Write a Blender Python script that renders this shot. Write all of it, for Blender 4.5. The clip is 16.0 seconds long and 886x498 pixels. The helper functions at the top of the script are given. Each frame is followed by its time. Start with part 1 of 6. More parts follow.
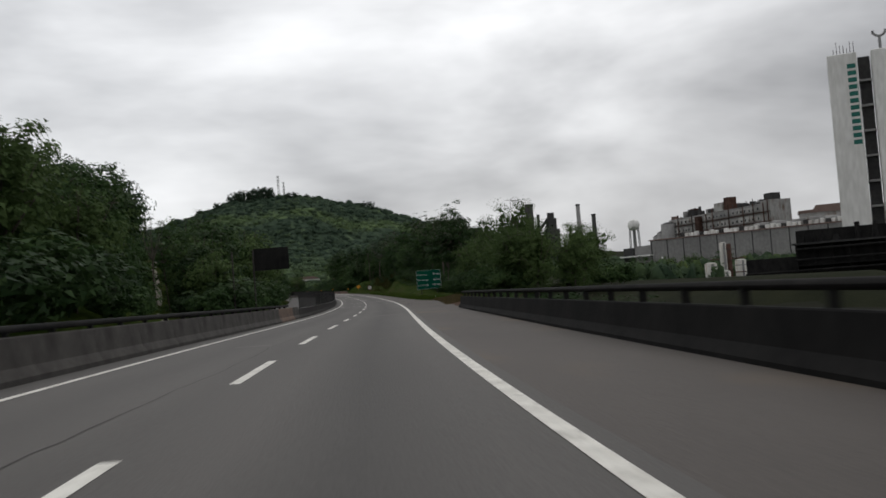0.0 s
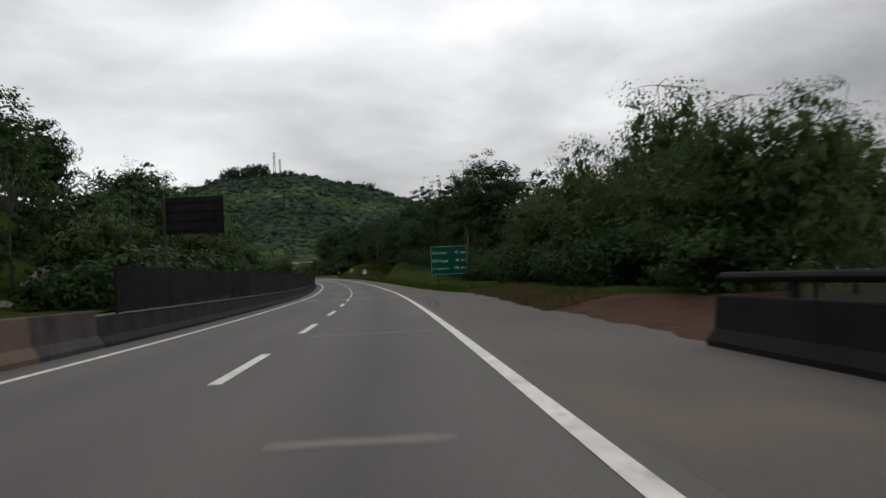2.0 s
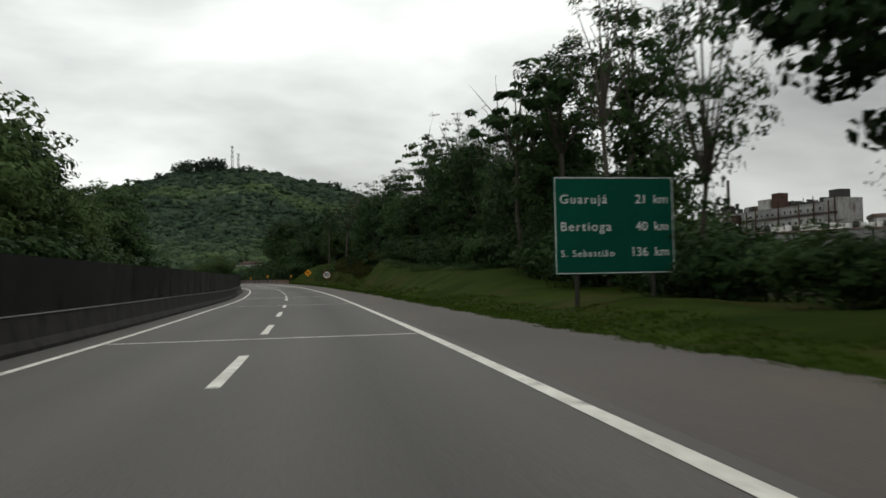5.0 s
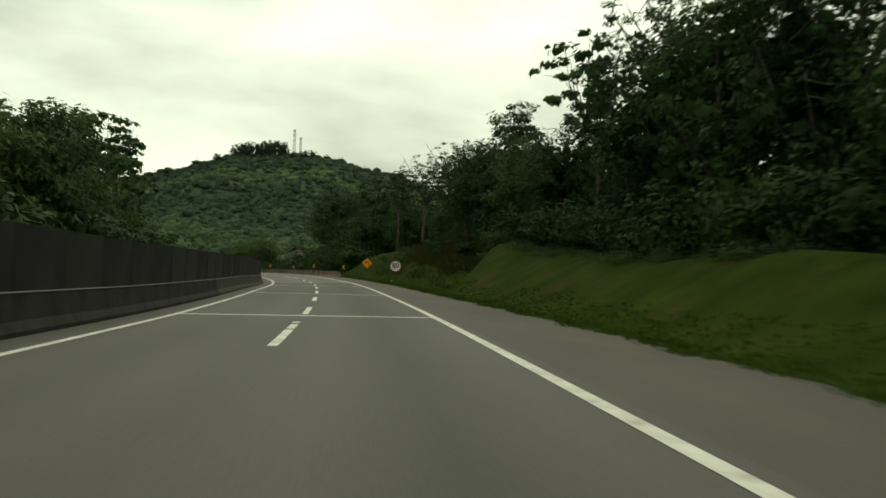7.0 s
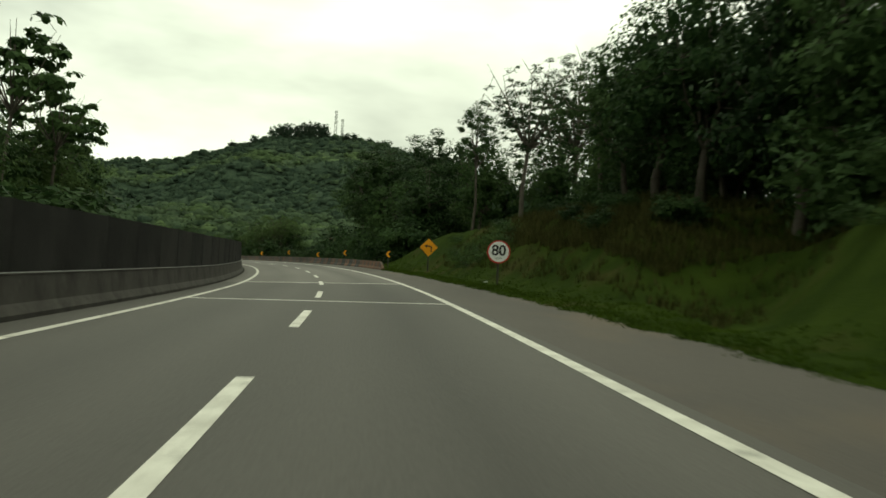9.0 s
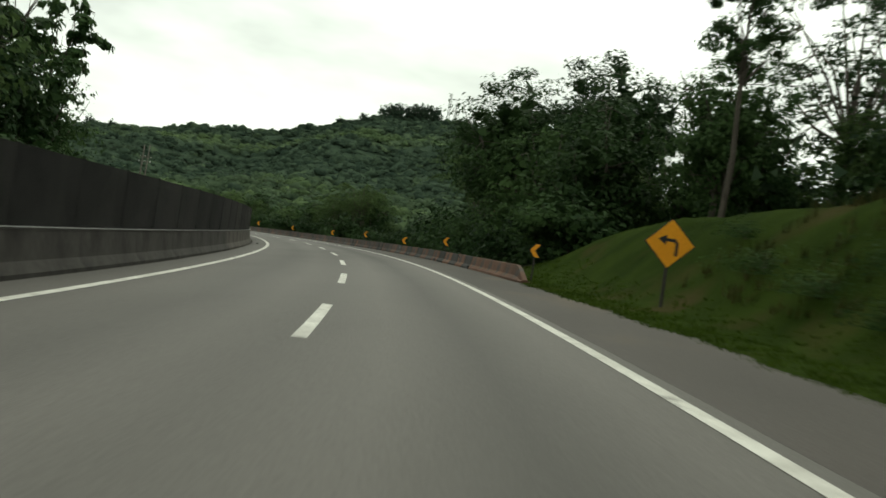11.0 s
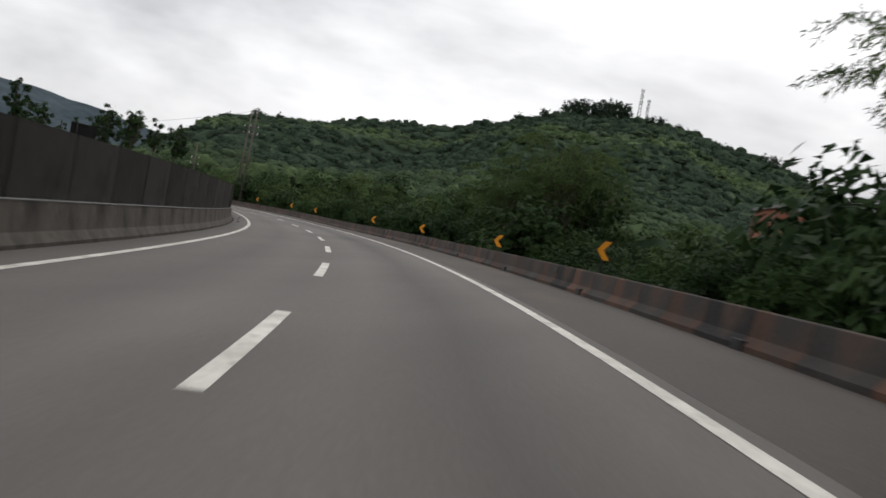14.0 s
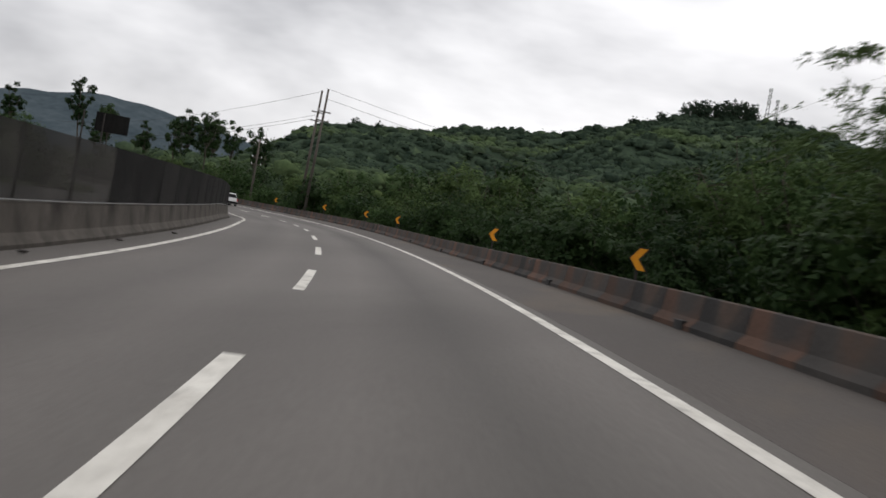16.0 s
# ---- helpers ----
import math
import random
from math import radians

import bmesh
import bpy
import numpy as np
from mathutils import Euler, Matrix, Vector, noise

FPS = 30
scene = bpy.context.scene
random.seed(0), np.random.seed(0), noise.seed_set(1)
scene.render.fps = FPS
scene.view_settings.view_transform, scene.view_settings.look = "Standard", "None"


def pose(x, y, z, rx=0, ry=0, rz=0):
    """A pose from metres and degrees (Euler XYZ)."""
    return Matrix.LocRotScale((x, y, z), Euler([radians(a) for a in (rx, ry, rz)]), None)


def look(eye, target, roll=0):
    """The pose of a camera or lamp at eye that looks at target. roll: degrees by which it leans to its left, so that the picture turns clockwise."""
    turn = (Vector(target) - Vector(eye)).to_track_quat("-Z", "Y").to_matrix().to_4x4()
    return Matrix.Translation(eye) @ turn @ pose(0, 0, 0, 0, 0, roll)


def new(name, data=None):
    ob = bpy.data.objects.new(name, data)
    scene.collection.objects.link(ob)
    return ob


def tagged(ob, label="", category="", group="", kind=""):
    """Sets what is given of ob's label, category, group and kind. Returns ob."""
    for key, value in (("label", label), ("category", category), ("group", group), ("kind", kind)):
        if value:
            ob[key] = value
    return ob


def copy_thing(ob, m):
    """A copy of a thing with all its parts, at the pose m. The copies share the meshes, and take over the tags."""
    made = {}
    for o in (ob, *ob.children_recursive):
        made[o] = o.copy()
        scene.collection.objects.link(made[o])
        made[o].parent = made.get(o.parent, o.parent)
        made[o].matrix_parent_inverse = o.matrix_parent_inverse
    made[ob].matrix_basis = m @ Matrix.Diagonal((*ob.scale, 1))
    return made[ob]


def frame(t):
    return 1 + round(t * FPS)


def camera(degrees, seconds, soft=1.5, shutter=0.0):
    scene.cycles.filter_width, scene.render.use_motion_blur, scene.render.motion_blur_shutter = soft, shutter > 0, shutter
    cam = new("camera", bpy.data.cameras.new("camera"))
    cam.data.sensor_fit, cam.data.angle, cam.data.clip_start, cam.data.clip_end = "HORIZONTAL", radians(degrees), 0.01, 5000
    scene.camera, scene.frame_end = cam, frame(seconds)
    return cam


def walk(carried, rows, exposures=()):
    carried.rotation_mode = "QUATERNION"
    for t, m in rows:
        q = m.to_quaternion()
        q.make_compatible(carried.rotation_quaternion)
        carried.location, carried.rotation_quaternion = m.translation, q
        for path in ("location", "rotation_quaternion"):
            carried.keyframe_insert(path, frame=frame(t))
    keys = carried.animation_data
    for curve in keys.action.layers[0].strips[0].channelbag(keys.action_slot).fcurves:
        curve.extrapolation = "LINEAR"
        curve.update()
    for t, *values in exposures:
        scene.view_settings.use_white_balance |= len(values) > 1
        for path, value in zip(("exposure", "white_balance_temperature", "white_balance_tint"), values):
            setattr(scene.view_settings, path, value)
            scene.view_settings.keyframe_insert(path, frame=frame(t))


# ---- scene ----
# ---------------------------------------------------------------- camera and its way
# seconds, x, y, z, pitch, roll, yaw
WAY = [
    (0.0, -1.510, -2.551, 1.186, 2.45, 4.38, -4.87),
    (0.5, -1.342, 9.859, 1.179, 2.00, 3.17, -4.82),
    (1.0, -1.028, 22.410, 1.173, 1.86, 1.94, -4.62),
    (1.5, -0.694, 34.436, 1.159, 1.93, 2.11, -4.76),
    (2.0, -0.261, 46.181, 1.140, 1.76, 2.61, -4.96),
    (2.5, -0.172, 57.924, 1.130, 1.60, 1.34, -5.75),
    (3.0, 0.001, 69.851, 1.130, 1.64, 1.28, -6.17),
    (3.5, 0.114, 81.587, 1.147, 3.05, 1.30, -6.32),
    (4.0, 0.220, 93.105, 1.175, 2.33, 1.76, -6.72),
    (4.5, 0.265, 104.481, 1.212, 2.48, 1.31, -7.32),
    (5.0, 0.288, 116.257, 1.259, 2.27, 1.20, -7.13),
    (5.5, 0.238, 128.130, 1.321, 2.24, 0.82, -6.70),
    (6.0, 0.105, 140.140, 1.405, 2.23, -0.04, -5.77),
    (6.5, -0.113, 152.188, 1.506, 2.24, -1.05, -4.65),
    (7.0, -0.396, 164.171, 1.613, 2.23, -1.85, -3.70),
    (7.5, -0.756, 175.974, 1.723, 2.19, -2.13, -3.26),
    (8.0, -1.222, 187.644, 1.846, 1.95, -1.80, -2.98),
    (8.5, -1.780, 199.063, 1.991, 1.82, -2.01, -2.44),
    (9.0, -2.402, 210.039, 2.145, 1.60, -2.71, -1.23),
    (9.5, -3.072, 220.633, 2.304, 1.36, -3.69, 0.27),
    (10.0, -3.800, 230.896, 2.446, 1.14, -4.74, 1.70),
    (10.5, -4.648, 240.875, 2.590, 1.01, -5.65, 2.66),
    (11.0, -5.677, 250.713, 2.741, 0.79, -8.22, 4.69),
    (11.5, -6.958, 260.910, 2.920, 0.97, -9.33, 6.57),
    (12.0, -8.444, 271.109, 3.108, 0.93, -9.09, 7.61),
    (12.5, -10.328, 281.314, 3.300, 1.03, -9.18, 8.23),
    (13.0, -12.480, 291.703, 3.482, 1.01, -9.30, 9.31),
    (13.5, -14.930, 301.765, 3.635, 0.23, -9.83, 12.48),
    (14.0, -17.639, 311.533, 3.766, -0.47, -10.27, 15.14),
    (14.5, -20.584, 320.931, 3.878, -0.79, -11.22, 18.36),
    (15.0, -23.800, 329.865, 3.961, -1.35, -10.96, 20.25),
    (15.5, -27.200, 338.471, 4.023, -0.52, -10.49, 20.88),
    (16.0, -30.936, 347.008, 4.073, -0.78, -9.94, 21.37),
]
cam = camera(49.5, 16.0, soft=1.6, shutter=0.3)
walk(cam, [(t, pose(x, y, z, 90 + p, r, w)) for t, x, y, z, p, r, w in WAY],
     exposures=[(0.0, 0.02, 6450, 10), (2.5, 0.06, 6450, 10), (3.5, -0.04, 6450, 10), (4.5, 0.12, 6500, 7), (5.2, 0.22, 6700, 2), (7.3, 0.32, 7900, -16),
                (8.2, 0.36, 7900, -16), (10.4, 0.52, 7100, -12), (12.0, 0.46, 6850, 0), (14.0, 0.34, 6550, 11), (16.0, 0.28, 6550, 12)])

# ---------------------------------------------------------------- world and sun: a bright closed cloud cover
world = bpy.data.worlds.new("overcast")
scene.world = world
world.use_nodes = True
wn, wl = world.node_tree.nodes, world.node_tree.links
wn.clear()
w_out = wn.new("ShaderNodeOutputWorld")
w_bg = wn.new("ShaderNodeBackground")
w_sky = wn.new("ShaderNodeTexSky")
w_sky.sky_type = "NISHITA"
w_sky.sun_disc = False
w_sky.sun_elevation, w_sky.sun_rotation = radians(48), radians(20)
w_sky.dust_density, w_sky.air_density = 4.0, 1.0
w_co = wn.new("ShaderNodeTexCoord")
w_map = wn.new("ShaderNodeMapping")
w_map.inputs["Scale"].default_value = (1.0, 1.0, 2.6)
w_noise = wn.new("ShaderNodeTexNoise")
w_noise.inputs["Scale"].default_value = 2.5
w_noise.inputs["Detail"].default_value = 5
w_noise.inputs["Roughness"].default_value = 0.52
w_noise.inputs["Distortion"].default_value = 0.15
w_ramp = wn.new("ShaderNodeValToRGB")
w_ramp.color_ramp.elements[0].position, w_ramp.color_ramp.elements[0].color = 0.30, (0.37, 0.378, 0.395, 1)
w_ramp.color_ramp.elements[1].position, w_ramp.color_ramp.elements[1].color = 0.66, (1.02, 1.03, 1.04, 1)
w_mix = wn.new("ShaderNodeMixRGB")
w_mix.inputs[0].default_value = 0.93
w_dim = wn.new("ShaderNodeMixRGB")
w_dim.blend_type, w_dim.inputs[0].default_value, w_dim.inputs[2].default_value = "MULTIPLY", 1.0, (0.1, 0.1, 0.1, 1)
wl.new(w_co.outputs["Generated"], w_map.inputs[0])
wl.new(w_map.outputs[0], w_noise.inputs["Vector"])
wl.new(w_noise.outputs["Fac"], w_ramp.inputs[0])
wl.new(w_sky.outputs[0], w_dim.inputs[1])
wl.new(w_dim.outputs[0], w_mix.inputs[1])
wl.new(w_ramp.outputs[0], w_mix.inputs[2])
w_dot = wn.new("ShaderNodeVectorMath")
w_dot.operation, w_dot.inputs[1].default_value = "DOT_PRODUCT", (0.44, 0.895, 0.06)
w_bank = wn.new("ShaderNodeMapRange")
w_bank.interpolation_type = "SMOOTHSTEP"
for key, value in (("From Min", 0.968), ("From Max", 0.9995), ("To Min", 0.0), ("To Max", 0.58)):
    w_bank.inputs[key].default_value = value
w_low = wn.new("ShaderNodeMixRGB")
w_low.blend_type, w_low.inputs[2].default_value = "MULTIPLY", (0.40, 0.40, 0.41, 1)
wl.new(w_co.outputs["Generated"], w_dot.inputs[0])
wl.new(w_dot.outputs["Value"], w_bank.inputs[0])
wl.new(w_bank.outputs[0], w_low.inputs[0])
wl.new(w_mix.outputs[0], w_low.inputs[1])
wl.new(w_low.outputs[0], w_bg.inputs[0])
w_bg.inputs[1].default_value = 1.0
wl.new(w_bg.outputs[0], w_out.inputs[0])

sun = new("sun", bpy.data.lights.new("sun", "SUN"))
sun.data.energy, sun.data.angle, sun.data.color = 0.5, radians(25), (1.0, 0.97, 0.93)
sun.matrix_world = look((0, 0, 100), (-25, -60, 0))


# ---------------------------------------------------------------- materials
def material(name, low, high, scale=1.0, rough=0.8, metal=0.0, bump=0.0, fine=0.0, island=0.0, obj=0.0, through_light=0.0, stains=None, stretch=(1, 1, 1), spec=0.3):
    """A surface whose colour wanders between two tones at two sizes, with fine relief."""
    m = bpy.data.materials.new(name)
    m.use_nodes = True
    n, l = m.node_tree.nodes, m.node_tree.links
    b = n["Principled BSDF"]
    b.inputs["Roughness"].default_value, b.inputs["Metallic"].default_value = rough, metal
    b.inputs["Specular IOR Level"].default_value = spec
    co = n.new("ShaderNodeTexCoord")
    mp = n.new("ShaderNodeMapping")
    mp.inputs["Scale"].default_value = stretch
    l.new(co.outputs["Object"], mp.inputs[0])
    a = n.new("ShaderNodeTexNoise")
    a.inputs["Scale"].default_value, a.inputs["Detail"].default_value = scale, 6
    l.new(mp.outputs[0], a.inputs["Vector"])
    g = n.new("ShaderNodeTexNoise")
    g.inputs["Scale"].default_value, g.inputs["Detail"].default_value = fine or scale * 14, 4
    l.new(mp.outputs[0], g.inputs["Vector"])
    mixf = n.new("ShaderNodeMath")
    mixf.operation = "MULTIPLY_ADD"
    mixf.inputs[1].default_value = 0.45
    l.new(g.outputs["Fac"], mixf.inputs[0])
    half = n.new("ShaderNodeMath")
    half.operation = "MULTIPLY"
    half.inputs[1].default_value = 0.62
    l.new(a.outputs["Fac"], half.inputs[0])
    l.new(half.outputs[0], mixf.inputs[2])
    fac = mixf.outputs[0]
    for spread, node, socket in ((island, "ShaderNodeNewGeometry", "Random Per Island"), (obj, "ShaderNodeObjectInfo", "Random")):
        if not spread:
            continue
        sh = n.new("ShaderNodeMath")
        sh.operation = "MULTIPLY_ADD"
        sh.inputs[1].default_value, sh.inputs[2].default_value = spread, -spread / 2
        l.new(n.new(node).outputs[socket], sh.inputs[0])
        ad = n.new("ShaderNodeMath")
        ad.operation = "ADD"
        l.new(fac, ad.inputs[0])
        l.new(sh.outputs[0], ad.inputs[1])
        fac = ad.outputs[0]
    r = n.new("ShaderNodeValToRGB")
    r.color_ramp.elements[0].position, r.color_ramp.elements[0].color = 0.36, (*low, 1)
    r.color_ramp.elements[1].position, r.color_ramp.elements[1].color = 0.70, (*high, 1)
    l.new(fac, r.inputs[0])
    colour = r.outputs[0]
    if stains:
        s = n.new("ShaderNodeTexNoise")
        s.inputs["Scale"].default_value, s.inputs["Detail"].default_value = stains[1], 7
        l.new(mp.outputs[0], s.inputs["Vector"])
        sr = n.new("ShaderNodeValToRGB")
        sr.color_ramp.elements[0].position, sr.color_ramp.elements[1].position = stains[2], stains[2] + 0.16
        l.new(s.outputs["Fac"], sr.inputs[0])
        mx = n.new("ShaderNodeMixRGB")
        mx.inputs[2].default_value = (*stains[0], 1)
        l.new(sr.outputs[0], mx.inputs[0])
        l.new(colour, mx.inputs[1])
        colour = mx.outputs[0]
    l.new(colour, b.inputs["Base Color"])
    if bump:
        bp = n.new("ShaderNodeBump")
        bp.inputs["Strength"].default_value, bp.inputs["Distance"].default_value = bump, 0.05
        l.new(g.outputs["Fac"], bp.inputs["Height"])
        l.new(bp.outputs[0], b.inputs["Normal"])
    if through_light:
        t = n.new("ShaderNodeBsdfTranslucent")
        l.new(colour, t.inputs[0])
        mixs = n.new("ShaderNodeMixShader")
        mixs.inputs[0].default_value = through_light
        l.new(b.outputs[0], mixs.inputs[1])
        l.new(t.outputs[0], mixs.inputs[2])
        l.new(mixs.outputs[0], n["Material Output"].inputs[0])
    return m


M_ASPHALT = material("asphalt", (0.058, 0.0528, 0.0490), (0.094, 0.0865, 0.0800), 0.16, 0.78, bump=0.25, fine=38, stains=((0.052, 0.048, 0.046), 0.09, 0.56), stretch=(1, 0.22, 1), spec=0.33)
M_ASPHALT_PALE = material("paler_asphalt", (0.098, 0.089, 0.081), (0.150, 0.138, 0.127), 0.16, 0.78, bump=0.25, fine=38, stains=((0.080, 0.072, 0.066), 0.09, 0.56), stretch=(1, 0.22, 1), spec=0.33)
M_SHOULDER = material("shoulder_asphalt", (0.0485, 0.0415, 0.0372), (0.0830, 0.0710, 0.0631), 0.3, 0.8, bump=0.3, fine=30, stains=((0.10, 0.076, 0.055), 0.35, 0.54), stretch=(1, 0.3, 1), spec=0.3)
M_PAINT = material("road_paint", (0.42, 0.40, 0.36), (0.74, 0.72, 0.66), 1.8, 0.7, bump=0.1, fine=14, stains=((0.20, 0.19, 0.175), 3.2, 0.60))
M_CONCRETE = material("weathered_concrete", (0.028, 0.026, 0.024), (0.068, 0.063, 0.058), 0.7, 0.9, bump=0.3, stains=((0.022, 0.020, 0.018), 0.9, 0.55), stretch=(1, 1, 0.5), spec=0.15)
M_OCHRE = material("ochre_painted_concrete", (0.095, 0.05, 0.032), (0.175, 0.09, 0.056), 1.1, 0.85, bump=0.25, stains=((0.062, 0.054, 0.048), 1.3, 0.52), obj=0.35)
M_BLACKP = material("black_painted_concrete", (0.022, 0.022, 0.021), (0.058, 0.055, 0.051), 1.1, 0.85, bump=0.25, stains=((0.075, 0.055, 0.045), 1.5, 0.62), obj=0.35)
M_OCHRE_WORN = material("worn_ochre_concrete", (0.065, 0.038, 0.027), (0.125, 0.068, 0.046), 0.9, 0.9, bump=0.3, stains=((0.05, 0.044, 0.040), 0.8, 0.49), obj=0.5)
M_BLACK_WORN = material("worn_black_concrete", (0.024, 0.023, 0.022), (0.06, 0.054, 0.049), 0.9, 0.9, bump=0.3, stains=((0.085, 0.058, 0.044), 0.9, 0.56), obj=0.5)
M_SOOT = material("soot_dark_concrete", (0.008, 0.008, 0.008), (0.022, 0.021, 0.020), 0.6, 0.95, bump=0.3, stains=((0.008, 0.008, 0.008), 0.8, 0.55), stretch=(1, 1, 0.5), spec=0.1)
M_FADED = material("faded_brown_paint", (0.075, 0.050, 0.036), (0.13, 0.085, 0.062), 0.9, 0.9, bump=0.25, stains=((0.045, 0.036, 0.030), 1.2, 0.58))
M_SCREEN = material("dark_mesh_screen", (0.006, 0.006, 0.006), (0.014, 0.014, 0.013), 0.8, 0.9, bump=0.2, fine=60, obj=0.3, spec=0.1)
M_SCREEN_NEW = material("open_dark_mesh_screen", (0.008, 0.008, 0.008), (0.018, 0.018, 0.017), 0.8, 0.9, bump=0.2, fine=60, obj=0.3, spec=0.1)
M_SCREEN_MID = material("grey_mesh_screen", (0.012, 0.012, 0.012), (0.027, 0.026, 0.025), 0.8, 0.9, bump=0.2, fine=60, obj=0.3, spec=0.1)
M_SCREEN_PALER = material("paler_mesh_screen", (0.022, 0.021, 0.020), (0.046, 0.043, 0.040), 0.5, 0.9, bump=0.2, fine=60, obj=0.3, stains=((0.03, 0.028, 0.026), 0.7, 0.55), spec=0.1)
M_SCREEN_TORN = material("thin_torn_mesh_screen", (0.020, 0.020, 0.019), (0.055, 0.052, 0.048), 0.4, 0.9, bump=0.2, fine=60, obj=0.4, stains=((0.10, 0.095, 0.088), 0.5, 0.60), spec=0.1)
M_CONCRETE_DARK = material("darker_concrete", (0.013, 0.012, 0.012), (0.038, 0.035, 0.033), 0.7, 0.9, bump=0.3, stains=((0.010, 0.010, 0.009), 0.9, 0.55), stretch=(1, 1, 0.5), spec=0.1)
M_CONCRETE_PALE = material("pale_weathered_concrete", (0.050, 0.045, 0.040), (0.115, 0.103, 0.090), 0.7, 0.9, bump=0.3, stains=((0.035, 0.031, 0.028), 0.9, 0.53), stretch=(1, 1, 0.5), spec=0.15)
M_STEEL = material("galvanised_steel", (0.13, 0.13, 0.13), (0.24, 0.24, 0.235), 3, 0.5, 0.6)
M_DARKSTEEL = material("dark_rusted_steel", (0.03, 0.028, 0.026), (0.07, 0.06, 0.055), 3, 0.7, 0.3)
M_GRASS = material("mown_grass", (0.0118, 0.0226, 0.0028), (0.0345, 0.0535, 0.0082), 0.5, 0.95, bump=0.8, fine=22, stains=((0.050, 0.043, 0.016), 0.30, 0.55), spec=0.02)
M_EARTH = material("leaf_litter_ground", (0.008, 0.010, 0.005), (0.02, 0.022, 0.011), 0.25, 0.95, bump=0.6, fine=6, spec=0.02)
M_STAINED = material("rust_stained_white_concrete", (0.21, 0.205, 0.195), (0.40, 0.39, 0.37), 0.25, 0.9, fine=1.4, stains=((0.13, 0.095, 0.075), 0.3, 0.54), obj=0.3, stretch=(1, 1, 0.4), spec=0.15)
M_RUST = material("rust_brown_steel", (0.030, 0.018, 0.014), (0.085, 0.046, 0.034), 0.5, 0.85, fine=4, obj=0.3, spec=0.15)
M_COAL = material("coal_dark_ground", (0.007, 0.008, 0.005), (0.022, 0.023, 0.014), 0.3, 0.95, bump=0.6, fine=5, spec=0.02)
M_SOIL = material("red_soil", (0.034, 0.019, 0.012), (0.075, 0.042, 0.026), 0.8, 0.95, bump=0.6, fine=9, spec=0.05)
M_LEAF = material("broad_leaves", (0.0180, 0.0390, 0.0140), (0.0630, 0.1040, 0.0360), 0.35, 0.7, island=0.13, obj=0.17, through_light=0.28, spec=0.05)
M_LEAF2 = material("light_feathery_leaves", (0.0330, 0.0570, 0.0180), (0.0920, 0.1360, 0.0480), 0.35, 0.7, island=0.13, obj=0.17, through_light=0.30, spec=0.05)
# dark leaf tone, with shading of the near right-hand trees put into it
M_LEAF3 = material("dark_shaded_leaves", (0.011, 0.026, 0.009), (0.036, 0.064, 0.021), 0.35, 0.6, island=0.13, obj=0.17, through_light=0.22, spec=0.07)
# far leaf tones, lifted and blued: air haze is put into the colours
M_FOREST = material("far_forest_leaves", (0.0270, 0.0465, 0.0240), (0.0690, 0.1020, 0.0465), 0.11, 0.8, island=0.06, through_light=0.08, fine=0.3, spec=0.03)
M_FOREST2 = material("far_dark_forest_leaves", (0.0195, 0.0353, 0.0218), (0.0480, 0.0720, 0.0375), 0.11, 0.8, island=0.06, through_light=0.08, fine=0.3, spec=0.03)
M_FOREST3 = material("far_light_forest_leaves", (0.0420, 0.0660, 0.0255), (0.0960, 0.1335, 0.0480), 0.11, 0.8, island=0.06, through_light=0.08, fine=0.3, spec=0.03)
# the hill's tones are paler still, with more of that haze in them
M_HILL = material("hazed_hill_leaves", (0.0299, 0.0483, 0.0299), (0.0782, 0.1092, 0.0598), 0.16, 0.9, island=0.10, through_light=0.08, fine=0.9, spec=0.02)
M_HILL2 = material("hazed_dark_hill_leaves", (0.0205, 0.0345, 0.0255), (0.0550, 0.0800, 0.0500), 0.16, 0.9, island=0.10, through_light=0.08, fine=0.9, spec=0.02)
M_HILL3 = material("hazed_light_hill_leaves", (0.0400, 0.0640, 0.0310), (0.1000, 0.1400, 0.0630), 0.16, 0.9, island=0.10, through_light=0.08, fine=0.9, spec=0.02)
M_BARK = material("grey_brown_bark", (0.045, 0.038, 0.030), (0.12, 0.105, 0.088), 2.5, 0.9, bump=0.5, stretch=(1, 1, 0.3), spec=0.05)
M_GREEN = material("green_sign_face", (0.003, 0.070, 0.045), (0.005, 0.094, 0.058), 0.6, 0.75, spec=0.1)
M_WHITE = material("white_reflective", (0.78, 0.79, 0.78), (0.88, 0.88, 0.87), 1.0, 0.5)
M_YELLOW = material("amber_sign_face", (0.70, 0.27, 0.008), (0.85, 0.36, 0.015), 1.0, 0.5)
M_BLACK = material("black_sign_face", (0.012, 0.012, 0.012), (0.025, 0.025, 0.025), 2.0, 0.6)
M_RED = material("red_sign_ring", (0.45, 0.015, 0.015), (0.58, 0.03, 0.025), 1.0, 0.5)
M_WOOD = material("weathered_pole_wood", (0.055, 0.047, 0.040), (0.13, 0.112, 0.095), 1.6, 0.9, bump=0.4, stretch=(1, 1, 0.15))
M_WHITECON = material("stained_white_concrete", (0.50, 0.49, 0.46), (0.74, 0.73, 0.70), 0.09, 0.85, stains=((0.30, 0.28, 0.25), 0.12, 0.60), stretch=(1, 1, 0.25))
M_TANK = material("rust_streaked_white_tank", (0.30, 0.29, 0.26), (0.56, 0.54, 0.49), 0.5, 0.7, stains=((0.19, 0.13, 0.085), 0.6, 0.54), stretch=(1, 1, 0.25))
M_GREYCLAD = material("grey_cladding", (0.16, 0.155, 0.15), (0.27, 0.265, 0.255), 0.05, 0.8, stains=((0.09, 0.085, 0.08), 0.07, 0.58))
